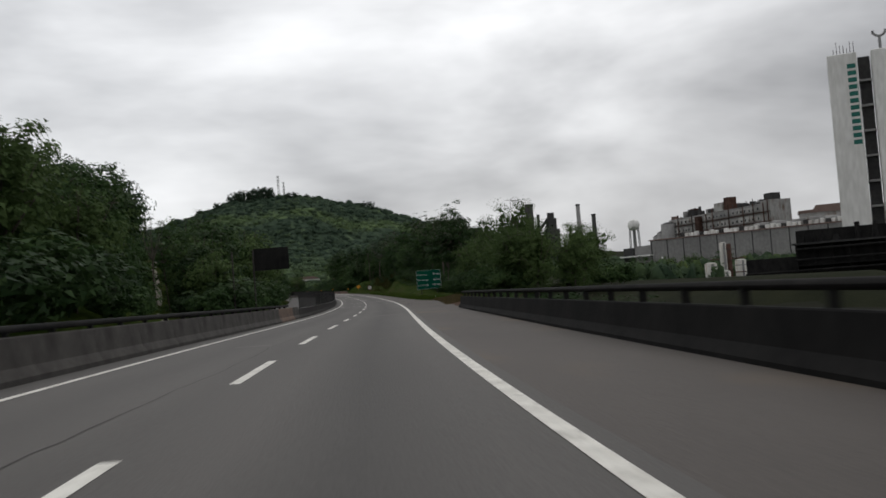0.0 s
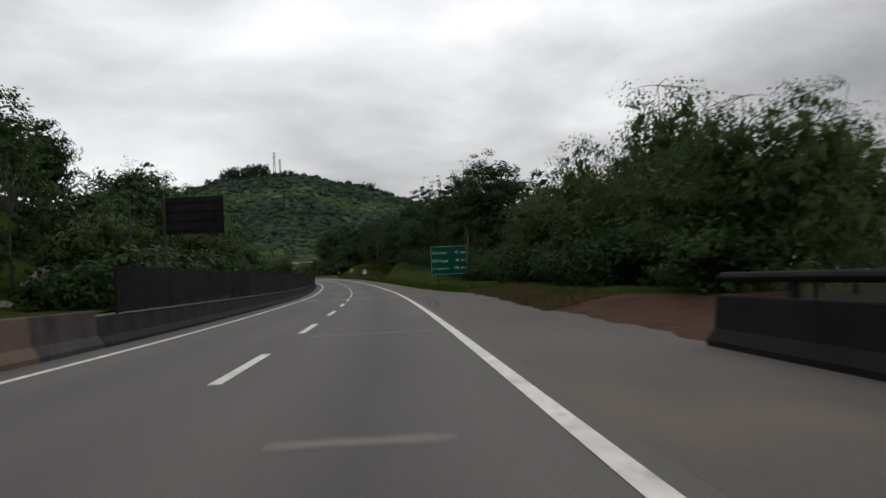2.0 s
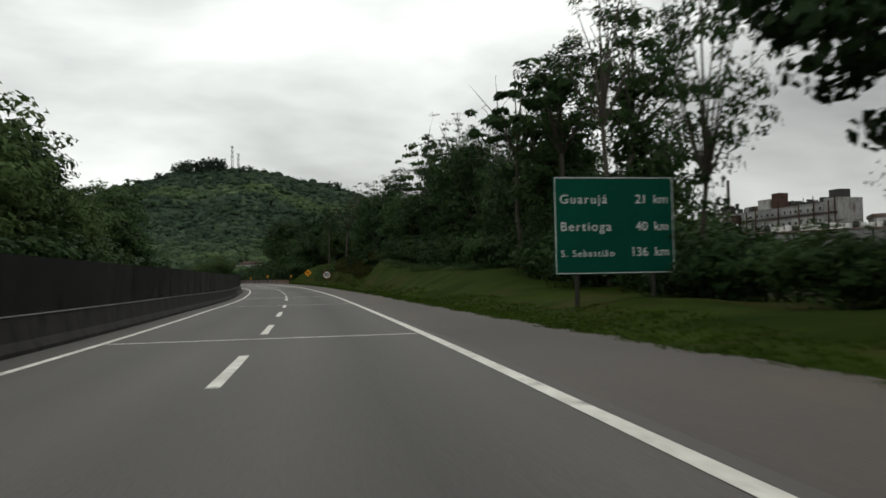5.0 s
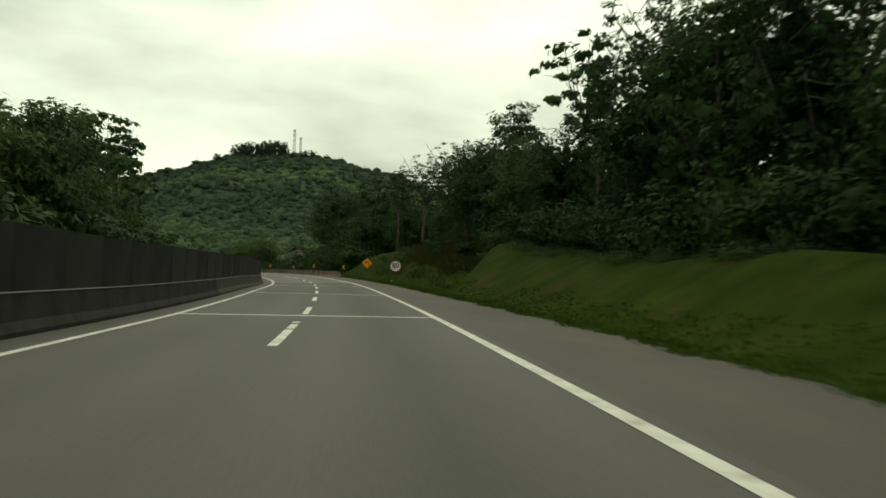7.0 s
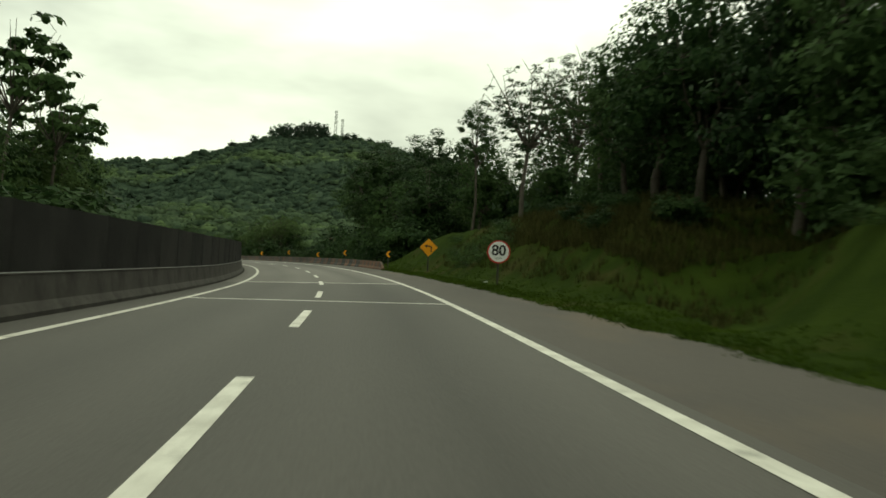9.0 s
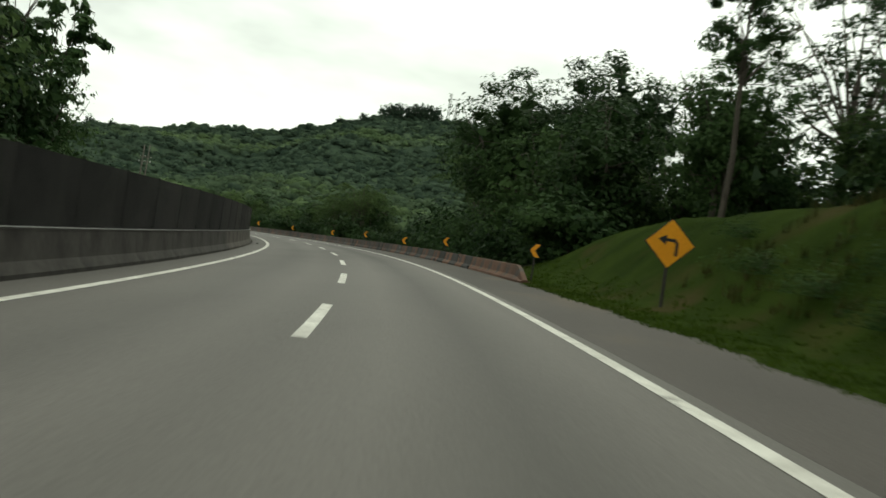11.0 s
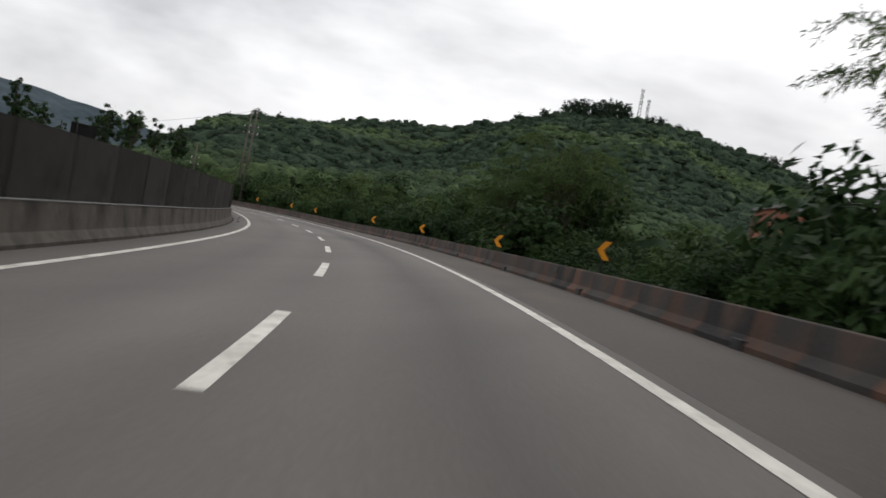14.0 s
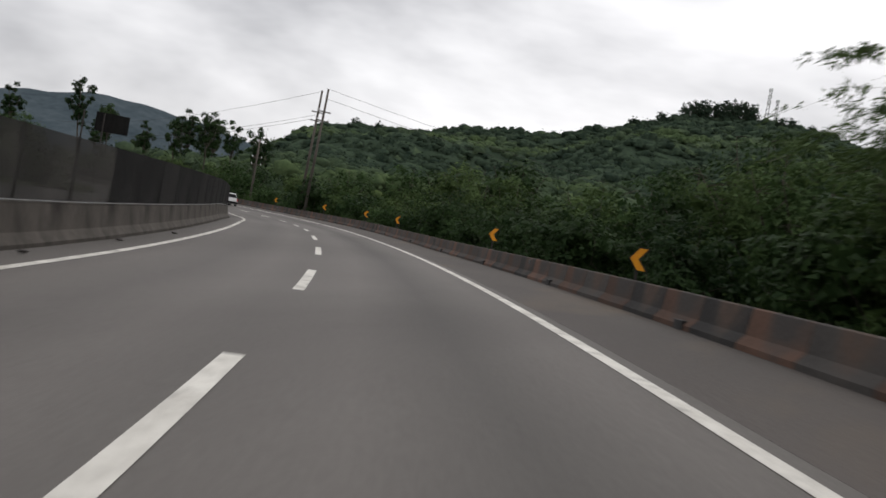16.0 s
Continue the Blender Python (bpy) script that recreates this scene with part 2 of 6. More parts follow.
M_DARKCLAD = material("dark_industrial_steel", (0.025, 0.025, 0.026), (0.06, 0.058, 0.055), 0.06, 0.8, spec=0.15)
M_ROOF = material("brown_metal_roof", (0.11, 0.075, 0.062), (0.20, 0.14, 0.12), 0.08, 0.8)
M_WINDOW = material("dark_window_glass", (0.015, 0.017, 0.02), (0.035, 0.038, 0.042), 0.5, 0.15)
M_CARWHITE = material("white_car_paint", (0.62, 0.62, 0.62), (0.72, 0.72, 0.72), 0.8, 0.3)
M_TYRE = material("tyre_rubber", (0.012, 0.012, 0.012), (0.025, 0.025, 0.025), 6, 0.9)
M_LIGHTRED = material("red_lamp_glass", (0.35, 0.01, 0.01), (0.5, 0.02, 0.02), 3, 0.2)
M_BRICK = material("bare_red_brick", (0.20, 0.07, 0.045), (0.32, 0.13, 0.085), 1.5, 0.9, bump=0.4)
# distance haze is put into this blue-grey base colour
M_MOUNTAIN = material("haze_tinted_mountain", (0.040, 0.056, 0.066), (0.080, 0.100, 0.112), 0.008, 1.0, fine=0.045, spec=0)
M_LETTER = material("green_letter_paint", (0.010, 0.095, 0.075), (0.015, 0.13, 0.10), 0.5, 0.6)


def lane_wear(m, bands):
    """Darker oil bands and paler wheel tracks along the lanes, by the strip's own lane coordinate."""
    n, l = m.node_tree.nodes, m.node_tree.links
    b = n["Principled BSDF"]
    src = b.inputs["Base Color"].links[0].from_socket
    uv = n.new("ShaderNodeUVMap")
    uv.uv_map = "lane"
    wob = n.new("ShaderNodeTexNoise")
    wob.inputs["Scale"].default_value, wob.inputs["Detail"].default_value = 1.3, 4
    sep = n.new("ShaderNodeSeparateXYZ")
    l.new(uv.outputs[0], sep.inputs[0])
    l.new(uv.outputs[0], wob.inputs["Vector"])
    add = n.new("ShaderNodeMath")
    add.operation = "MULTIPLY_ADD"
    add.inputs[1].default_value = 0.05
    l.new(wob.outputs["Fac"], add.inputs[0])
    l.new(sep.outputs[0], add.inputs[2])
    ramp = n.new("ShaderNodeValToRGB")
    e = ramp.color_ramp.elements
    e[0].position, e[0].color = bands[0][0], (bands[0][1],) * 3 + (1,)
    e[1].position, e[1].color = bands[-1][0], (bands[-1][1],) * 3 + (1,)
    for p, v in bands[1:-1]:
        e.new(p).color = (v, v, v, 1)
    l.new(add.outputs[0], ramp.inputs[0])
    mul = n.new("ShaderNodeMixRGB")
    mul.blend_type, mul.inputs[0].default_value = "MULTIPLY", 1.0
    l.new(src, mul.inputs[1])
    l.new(ramp.outputs[0], mul.inputs[2])
    l.new(mul.outputs[0], b.inputs["Base Color"])


def see_through(m, share):
    """A fine open mesh lets part of the view through."""
    n, l = m.node_tree.nodes, m.node_tree.links
    clear, mix = n.new("ShaderNodeBsdfTransparent"), n.new("ShaderNodeMixShader")
    mix.inputs[0].default_value = share
    l.new(n["Principled BSDF"].outputs[0], mix.inputs[1])
    l.new(clear.outputs[0], mix.inputs[2])
    l.new(mix.outputs[0], n["Material Output"].inputs[0])


for mesh_mat, share in ((M_SCREEN_NEW, 0.38), (M_SCREEN, 0.12), (M_SCREEN_MID, 0.10), (M_SCREEN_PALER, 0.14), (M_SCREEN_TORN, 0.34)):
    see_through(mesh_mat, share)
lane_wear(M_ASPHALT, [(0.0, 0.92), (0.08, 1.0), (0.19, 0.62), (0.29, 1.0), (0.40, 0.86), (0.47, 1.0), (0.56, 0.78), (0.66, 1.0), (0.78, 0.8)])
lane_wear(M_ASPHALT_PALE, [(0.0, 0.92), (0.08, 1.0), (0.19, 0.62), (0.29, 1.0), (0.40, 0.86), (0.47, 1.0), (0.56, 0.78), (0.66, 1.0), (0.78, 0.8)])

# ---------------------------------------------------------------- the line of the road
# s: metres along the right edge line; l: metres to its left; curvature per 1000 m, grade in percent
KAP_S, KAP = np.arange(-20.0, 521.0, 30.0), [-3.299, -1.079, -0.155, 0.517, 0.469, 0.85, 0.236, 0.984, 0.57, 2.382, 2.77, 3.451, 3.188, 3.183, 1.838, 5.61, 5.312, 5.337, 5.356]
GR_S, GR = np.arange(-20.0, 521.0, 60.0), [0.239, -0.139, 0.347, 0.901, 1.518, 1.927, 0.607, 0.296, 0.204, 0.163]
BANK = 12.05
S = np.arange(-80.0, 641.0, 2.0)
K = np.interp(S, KAP_S, KAP) * 1e-3
TH = np.concatenate([[0], np.cumsum((K[1:] + K[:-1]))])
TH -= np.interp(0, S, TH)
RX = np.concatenate([[0], np.cumsum(-np.sin((TH[1:] + TH[:-1]) / 2) * 2)])
RY = np.concatenate([[0], np.cumsum(np.cos((TH[1:] + TH[:-1]) / 2) * 2)])
GG = np.interp(S, GR_S, GR) * 1e-2
RZ = np.concatenate([[0], np.cumsum(GG[1:] + GG[:-1])])
RX -= np.interp(0, S, RX)
RY -= np.interp(0, S, RY)
RZ -= np.interp(0, S, RZ)


def heading(s):
    return float(np.interp(s, S, TH))


def road(s, l, h=0.0):
    """World place of a point of the road's own coordinates (arrays allowed)."""
    th, x, y, z, k = (np.interp(s, S, a) for a in (TH, RX, RY, RZ, K))
    drop = np.clip(l, -4.0, 9.0) * k * BANK
    return np.stack([x - l * np.cos(th), y - l * np.sin(th), z - drop + h], -1)


def stand(s, l, h=0.0, turn=0.0, lean=0.0):
    """A pose at (s, l) whose y axis runs along the road."""
    p = road(s, l, h)
    return Matrix.Translation(p) @ pose(0, 0, 0, 0, lean, math.degrees(heading(s)) + turn)


def to_road(x, y):
    """Arrays of world x, y to (s, l)."""
    x, y = np.asarray(x, float), np.asarray(y, float)
    s = np.empty(x.shape)
    for i in range(0, x.size, 4000):
        d = (x.flat[i:i + 4000][:, None] - RX) ** 2 + (y.flat[i:i + 4000][:, None] - RY) ** 2
        s.flat[i:i + 4000] = S[d.argmin(1)]
    th, px, py = (np.interp(s, S, a) for a in (TH, RX, RY))
    return s, -((x - px) * np.cos(th) + (y - py) * np.sin(th))


def smooth(a, b, x):
    t = np.clip((x - a) / (b - a), 0, 1)
    return t * t * (3 - 2 * t)


# ---------------------------------------------------------------- mesh helpers
def mesh_object(name, verts, faces, mat, parent=None, label="", flat=True):
    me = bpy.data.meshes.new(name)
    me.from_pydata([tuple(v) for v in verts], [], [tuple(f) for f in faces])
    me.materials.append(mat)
    if not flat:
        me.polygons.foreach_set("use_smooth", [True] * len(me.polygons))
    ob = new(name, me)
    if parent:
        ob.parent = parent
    if label:
        tagged(ob, label)
    return ob


def part(name, bm, mat, parent=None, label="", flat=True):
    """Links a bmesh as one mesh object under a thing or under a part."""
    me = bpy.data.meshes.new(name)
    bmesh.ops.recalc_face_normals(bm, faces=bm.faces)
    bm.to_mesh(me)
    bm.free()
    me.materials.append(mat)
    if not flat:
        me.polygons.foreach_set("use_smooth", [True] * len(me.polygons))
    ob = new(name, me)
    if parent:
        ob.parent = parent
    if label:
        tagged(ob, label)
    return ob


def thing(name, m, label, category, group="", kind=""):
    ob = new(name)
    ob.matrix_world = m
    return tagged(ob, label, category, group, kind)


def box(bm, x0, y0, z0, x1, y1, z1, bevel=0.0, m=None):
    r = bmesh.ops.create_cube(bm, size=1.0)
    t = Matrix.Translation(((x0 + x1) / 2, (y0 + y1) / 2, (z0 + z1) / 2)) @ Matrix.Diagonal((x1 - x0, y1 - y0, z1 - z0, 1))
    bmesh.ops.transform(bm, matrix=(m @ t) if m else t, verts=r["verts"])
    if bevel:
        bmesh.ops.bevel(bm, geom=list({e for v in r["verts"] for e in v.link_edges}), offset=bevel, segments=2, affect="EDGES", profile=0.5)
    return bm


def rod(bm, p, q, r0, r1=None, n=8):
    p, q = Vector(p), Vector(q)
    d = q - p
    m = Matrix.Translation((p + q) / 2) @ d.to_track_quat("Z", "Y").to_matrix().to_4x4()
    bmesh.ops.create_cone(bm, cap_ends=True, segments=n, radius1=r0, radius2=r0 if r1 is None else r1, depth=d.length, matrix=m)
    return bm


def prism(bm, outline, y0, y1):
    """A plate in the x, z plane between y0 and y1."""
    a = [bm.verts.new((x, y0, z)) for x, z in outline]
    b = [bm.verts.new((x, y1, z)) for x, z in outline]
    bm.faces.new(a)
    bm.faces.new(b[::-1])
    for i in range(len(a)):
        j = (i + 1) % len(a)
        bm.faces.new((a[i], b[i], b[j], a[j]))
    return bm


def BM():
    return bmesh.new()


def sweep(profile, ss, l0, mirror=1.0):
    """Verts and faces of a profile of (l, h) carried along the road."""
    v, f, n = [], [], len(profile)
    for s in ss:
        for a, b in profile:
            v.append(road(s, l0 + mirror * a, b))
    for i in range(len(ss) - 1):
        for j in range(n - 1):
            a = i * n + j
            f.append((a, a + 1, a + n + 1, a + n))
    return v, f


def writing(name, text, size, m, mat, parent, align="LEFT", bold=0.0, spacing=1.0):
    cu = bpy.data.curves.new(name, "FONT")
    cu.body, cu.size, cu.align_x, cu.extrude = text, size, align, 0.004
    cu.offset, cu.space_character = bold, spacing
    tmp = new("tmp", cu)
    me = bpy.data.meshes.new_from_object(tmp.evaluated_get(bpy.context.evaluated_depsgraph_get()))
    bpy.data.objects.remove(tmp)
    me.materials.clear()
    me.materials.append(mat)
    ob = new(name, me)
    ob.parent = parent
    ob.matrix_local = m
    return ob


# ---------------------------------------------------------------- ground
def rise(s, l):
    """Height of the verges over the road's plane."""
    a, b = -l, l
    out = -1.7 * smooth(3.9, 8, a) * (1 - smooth(56, 72, s))
    out += 0.35 * smooth(3.4, 7, a) * smooth(60, 75, s) * (1 - smooth(150, 170, s))
    end = 219 + 2.2 * np.clip(a - 4.2, 0, 5.5)
    out += np.interp(s, [150, 174, 196, 206, 214, 220, 230, 260], [0, 1.7, 1.9, 2.05, 2.45, 2.85, 3.3, 3.3]) * smooth(3.7, 8.6, a) * (1 - smooth(end - 2, end + 9, s))
    out += np.interp(s, [233, 244, 256, 263, 269, 280, 288, 297, 306], [0, 3.4, 4.3, 4.3, 4.0, 3.75, 3.2, 2.5, 0]) * (0.86 * smooth(4.0, 8.4, a) + 0.22 * smooth(8, 14, a))
    out += -1.2 * smooth(4.2, 9, a) * smooth(290, 300, s)
    wide = smooth(74, 96, s) * (1 - smooth(150, 185, s))
    out += (2.6 * smooth(18.5 + 7.5 * wide, 25 + 12 * wide, b) + 15.0 * smooth(25 + 4 * wide, 62, b)) * (1 - smooth(205, 275, s))
    out += 2.0 * smooth(19, 34, b) * smooth(205, 275, s) * (1 - smooth(300, 340, s))
    return out


def hollow(s, l):
    """Depth of the low factory ground beside the road."""
    return 6.5 * smooth(40, 58, -l) * smooth(160, 115, -l) * smooth(330, 290, s)


RIDGE_X = [-900, -620, -470, -400, -340, -308, -267, -243, -217, -190, -162, -134, -120, -85, -62, -40, -16, 6, 24, 43, 60, 130, 240, 420, 800]
RIDGE_H = [7, 24, 38, 44, 50, 58, 62.5, 69, 71.5, 74.5, 83.5, 93, 99, 102, 101, 99, 92, 87, 82, 75, 68, 50, 29, 15, 10]


def before_crest(x, y):
    """Metres from a place to the crest behind it."""
    return np.interp(x, [-900, -340, -85, 50, 800], [700, 876, 957, 957, 820]) - y


def hill(x, y):
    """The wooded hill at the end of the valley: a steep brow, a shelf below it and a long foot."""
    d = before_crest(x, y)
    w = d + (15 * np.sin(x * 0.03 + 0.6) + 9 * np.sin(x * 0.073 + 2)) * smooth(0, 70, d)
    front = np.interp(w, [0, 35, 70, 112, 150, 200, 290, 430], [1, 0.88, 0.74, 0.68, 0.48, 0.34, 0.16, 0])
    back = 1 - 0.7 * smooth(0, 500, -d)
    gap = 0.06 + 0.94 * smooth(-95, 5, x + 31 + 0.566 * (y - 347))
    return np.interp(x, RIDGE_X, RIDGE_H) * front * back * gap


gx = np.concatenate([[-6000, -4000, -2600, -1800, -1300, -1000], np.arange(-840, -420, 40), np.arange(-420, -160, 13), np.arange(-160, 160, 8), np.arange(160, 700, 45), [800, 1100, 1600, 2400, 4000, 6000]])
gy = np.concatenate([[-3000, -1200, -500, -250, -120], np.arange(-80, 560, 8), np.arange(560, 690, 26), np.arange(690, 990, 12), np.arange(990, 1100, 30), [1150, 1300, 1600, 2200, 3200, 4500, 6500]])
GX, GY = np.meshgrid(gx, gy)
gs, gl = to_road(GX, GY)
near = road(gs, np.clip(gl, -200, 200))[..., 2] + rise(gs, gl) * (1 - smooth(40, 62, -gl))
near = near - hollow(gs, gl) - 0.2 - 2.8 * smooth(-31, -26, gl) * smooth(66, 58, gl)
far = smooth(60, 260, np.abs(gl)) * smooth(0, 200, np.hypot(GX, GY))
GZ = near * (1 - far) + (-2.0) * far + hill(GX, GY) * smooth(12, 60, np.abs(gl))
gv = np.stack([GX, GY, GZ], -1).reshape(-1, 3)
nxg = len(gx)
gf = [(j * nxg + i, j * nxg + i + 1, (j + 1) * nxg + i + 1, (j + 1) * nxg + i) for j in range(len(gy) - 1) for i in range(nxg - 1)]
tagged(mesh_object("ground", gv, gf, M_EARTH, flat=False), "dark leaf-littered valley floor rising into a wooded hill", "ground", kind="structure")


def ribbon(name, ls, s0, s1, step, mat, label, category, fun=None, lift=0.0, start=None, width=None):
    """A strip along the road; start(s), where given, is added to the offsets ls."""
    ss = np.arange(s0, s1 + 0.01, step)
    SSg, LLg = np.meshgrid(ss, np.array(ls, float), indexing="ij")
    if start is not None:
        LLg = LLg - start(SSg)
    if width is not None:
        LLg = -0.3 - LLg * (width(SSg) - 0.3)
    h = (fun(SSg, LLg) if fun else 0 * SSg) + lift
    v = road(SSg, LLg, 0.0) + np.stack([0 * h, 0 * h, h], -1)
    n = len(ls)
    f = [(i * n + j, i * n + j + 1, (i + 1) * n + j + 1, (i + 1) * n + j) for i in range(len(ss) - 1) for j in range(n - 1)]
    ob = mesh_object(name, v.reshape(-1, 3), f, mat, flat=False)
    uv = ob.data.uv_layers.new(name="lane")
    idx = np.empty(len(ob.data.loops), np.int32)
    ob.data.loops.foreach_get("vertex_index", idx)
    uv.data.foreach_set("uv", np.stack([LLg.ravel() / 10, SSg.ravel() / 10], -1)[idx].ravel().astype(np.float32))
    return tagged(ob, label, category, kind="structure")


def grass_edge(s):
    """Where the shoulder ends, metres right of the edge line."""
    return np.interp(s, [60, 78, 95, 108, 120, 135, 210, 255, 284, 288], [3.3, 3.6, 4.3, 4.5, 3.4, 3.0, 2.95, 2.5, 2.7, 3.6]) + 0.10 * np.sin(s * 0.9) + 0.07 * np.sin(s * 2.3 + 1)


def uneven(s, l):
    w = rise(s, l)
    bump = np.sin(s * 1.7 + l * 0.9) * np.sin(l * 2.3 - s * 0.6) * 0.035 + np.sin(s * 0.31 + l * 0.7) * 0.10 + np.sin(s * 0.83 - l * 0.5) * 0.05
    return w + bump * smooth(3.2, 5.5, np.abs(l)) + 0.02


def edge(s, l):
    u = -l - grass_edge(s)
    return rise(s, l) + (uneven(s, l) - rise(s, l)) * smooth(0.1, 2.0, u) + 0.03 * smooth(0.05, 0.4, u) - 0.03 * (1 - smooth(0.0, 0.25, u))


OFFS = [-30, -24, -20, -17, -15, -13, -11.6, -10.4, -9.4, -8.6, -7.8, -7.0, -6.2, -5.4, -4.7, -4.0, -3.3, -2.6, -2.0, -1.5, -1.0, -0.6, -0.3, -0.12, 0.0]
ribbon("road", np.arange(-0.3, 7.75, 0.4), -60, 252, 4, M_ASPHALT, "worn grey two-lane asphalt carriageway with darker wheel tracks", "road")
ribbon("road", np.arange(-0.3, 7.75, 0.4), 252, 620, 4, M_ASPHALT_PALE, "paler grey-brown asphalt carriageway round the bend", "road")
ribbon("hard_shoulder", [1.0, 0.8, 0.6, 0.4, 0.2, 0.0], -60, 620, 2, M_SHOULDER, "brownish asphalt hard shoulder beside the carriageway", "road", width=lambda s: np.where((s > 60) & (s < 297), grass_edge(s) + 0.3, 3.6))
ribbon("opposite_road", np.arange(8.4, 17.8, 1.5), -60, 620, 4, M_ASPHALT, "grey asphalt carriageway of the opposite direction", "road")
ribbon("verge_near_factory", [-27, -25, -20, -14, -9, -7, -5.5, -4.6, -4.0, -3.3], -60, 60, 2, M_COAL, "dark low verge behind the roadside barrier", "ground", uneven, -0.02)
ribbon("verge_soil", OFFS[13:], 60, 76, 0.5, M_SOIL, "bare reddish soil where the barrier ends", "ground", edge, 0.0, grass_edge)
ribbon("verge_grass", OFFS[9:], 76, 120, 0.5, M_GRASS, "narrow green roadside verge with dry patches", "grass", edge, 0.0, grass_edge)
ribbon("verge_grass", OFFS[7:], 120, 158, 0.5, M_GRASS, "narrow green roadside lawn below the trees", "grass", edge, 0.0, grass_edge)
ribbon("verge_grass", OFFS[5:], 158, 297, 0.5, M_GRASS, "mown green roadside bank with dry patches", "grass", edge, 0.0, grass_edge)
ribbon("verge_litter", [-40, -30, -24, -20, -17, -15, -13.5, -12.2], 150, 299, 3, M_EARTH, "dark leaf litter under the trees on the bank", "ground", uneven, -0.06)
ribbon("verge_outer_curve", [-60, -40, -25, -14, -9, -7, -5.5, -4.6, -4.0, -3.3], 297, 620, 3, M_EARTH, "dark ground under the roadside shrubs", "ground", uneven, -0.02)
ribbon("verge_left", [17.6, 18.5, 19.5, 21, 22.5, 24, 26, 29, 33, 38, 45, 55, 65], -60, 620, 2, M_GRASS, "green bank beyond the opposite carriageway", "grass", uneven)

# ---------------------------------------------------------------- painted lines
def stripe(name, l, w, s0, s1, parent, step=3.0):
    ss = np.arange(s0, s1 + 0.01, step)
    v, f = sweep([(-w / 2, 0.006), (w / 2, 0.006)], ss, l)
    return mesh_object(name, v, f, M_PAINT, parent)


lines = thing("road_markings", Matrix(), "worn white painted lines on the asphalt", "road marking", kind="structure")
stripe("edge_line", 0.0, 0.19, -60, 620, lines)
stripe("edge_line", 6.83, 0.16, -60, 620, lines)
PERIOD, DASH = 11.602, 5.0


def dashes(first, k0, k1):
    for k in range(k0, k1):
        s0 = first + k * PERIOD
        v, f = sweep([(-0.085, 0.006), (0.085, 0.006)], np.linspace(s0, s0 + DASH, 4), 3.532)
        mesh_object("dash", v, f, M_PAINT, lines)


dashes(0.0, -4, 15)
dashes(191.08, 0, 5)
for s0, s1 in ((179.5, 183.9), (184.2, 185.95), (186.5, 187.1)):
    v, f = sweep([(-0.085, 0.006), (0.085, 0.006)], np.linspace(s0, s1, 4), 3.56)
    mesh_object("dash", v, f, M_PAINT, lines)
dashes(249.88, 0, 32)
for s0, w in ((110.1, 0.16), (137.2, 0.18), (166.6, 0.16), (190.0, 0.34), (213.0, 0.30), (235.2, 0.3), (252.2, 0.42)):
    v, f = [], []
    for j in range(9):
        l = 0.1 + 6.63 * j / 8
        v += [road(s0, l, 0.011), road(s0 + w, l, 0.011)]
    f = [(2 * j, 2 * j + 1, 2 * j + 3, 2 * j + 2) for j in range(8)]
    mesh_object("cross_line", v, f, M_PAINT, lines)

# ---------------------------------------------------------------- concrete barriers
NJ = [(0.0, -0.05), (0.0, 0.075), (0.13, 0.23), (0.19, 0.66), (0.21, 0.68), (0.33, 0.68), (0.35, 0.66), (0.40, 0.23), (0.53, 0.075), (0.53, -0.05)]


def barrier_mesh(length, hgt):
    bm = BM()
    k = hgt / 0.68
    rows = []
    for y in (0.0, 0.012, length - 0.012, length):
        inset = 0.012 if y in (0.0, length) else 0.0
        rows.append([bm.verts.new((x + (inset if x < 0.25 else -inset), y, z * k)) for x, z in NJ])
    for a, b in zip(rows, rows[1:]):
        for j in range(len(NJ) - 1):
            bm.faces.new((a[j], a[j + 1], b[j + 1], b[j]))
    bm.faces.new(rows[0])
    bm.faces.new(rows[-1][::-1])
    return bm


def barrier(name, l, s0, s1, seg, hgt, mats, side, label, chamfer=False):
    """Pieces butted end to end; side 1 faces left, -1 faces right."""
    root = thing(name, Matrix(), label, "barrier")
    first = {}
    n = int((s1 - s0) / seg)
    for i in range(n):
        mat = mats(s0 + i * seg) if callable(mats) else mats[i % len(mats)]
        if mat not in first:
            ob = part("segment", barrier_mesh(seg + 0.01, hgt), mat, root)
            first[mat] = ob.data
        else:
            ob = new("segment", first[mat])
            ob.parent = root
        s = s0 + i * seg
        p, q = Vector(road(s, l)), Vector(road(s + seg, l))
        turn = math.atan2(-(q.x - p.x), q.y - p.y)
        tilt = math.atan2(q.z - p.z, math.hypot(q.x - p.x, q.y - p.y))
        mm = Matrix.Translation(p) @ Euler((tilt, 0, turn)).to_matrix().to_4x4()
        if side > 0:
            mm = Matrix.Translation(q) @ Euler((-tilt, 0, turn + math.pi)).to_matrix().to_4x4()
        ob.matrix_world = mm
    return root


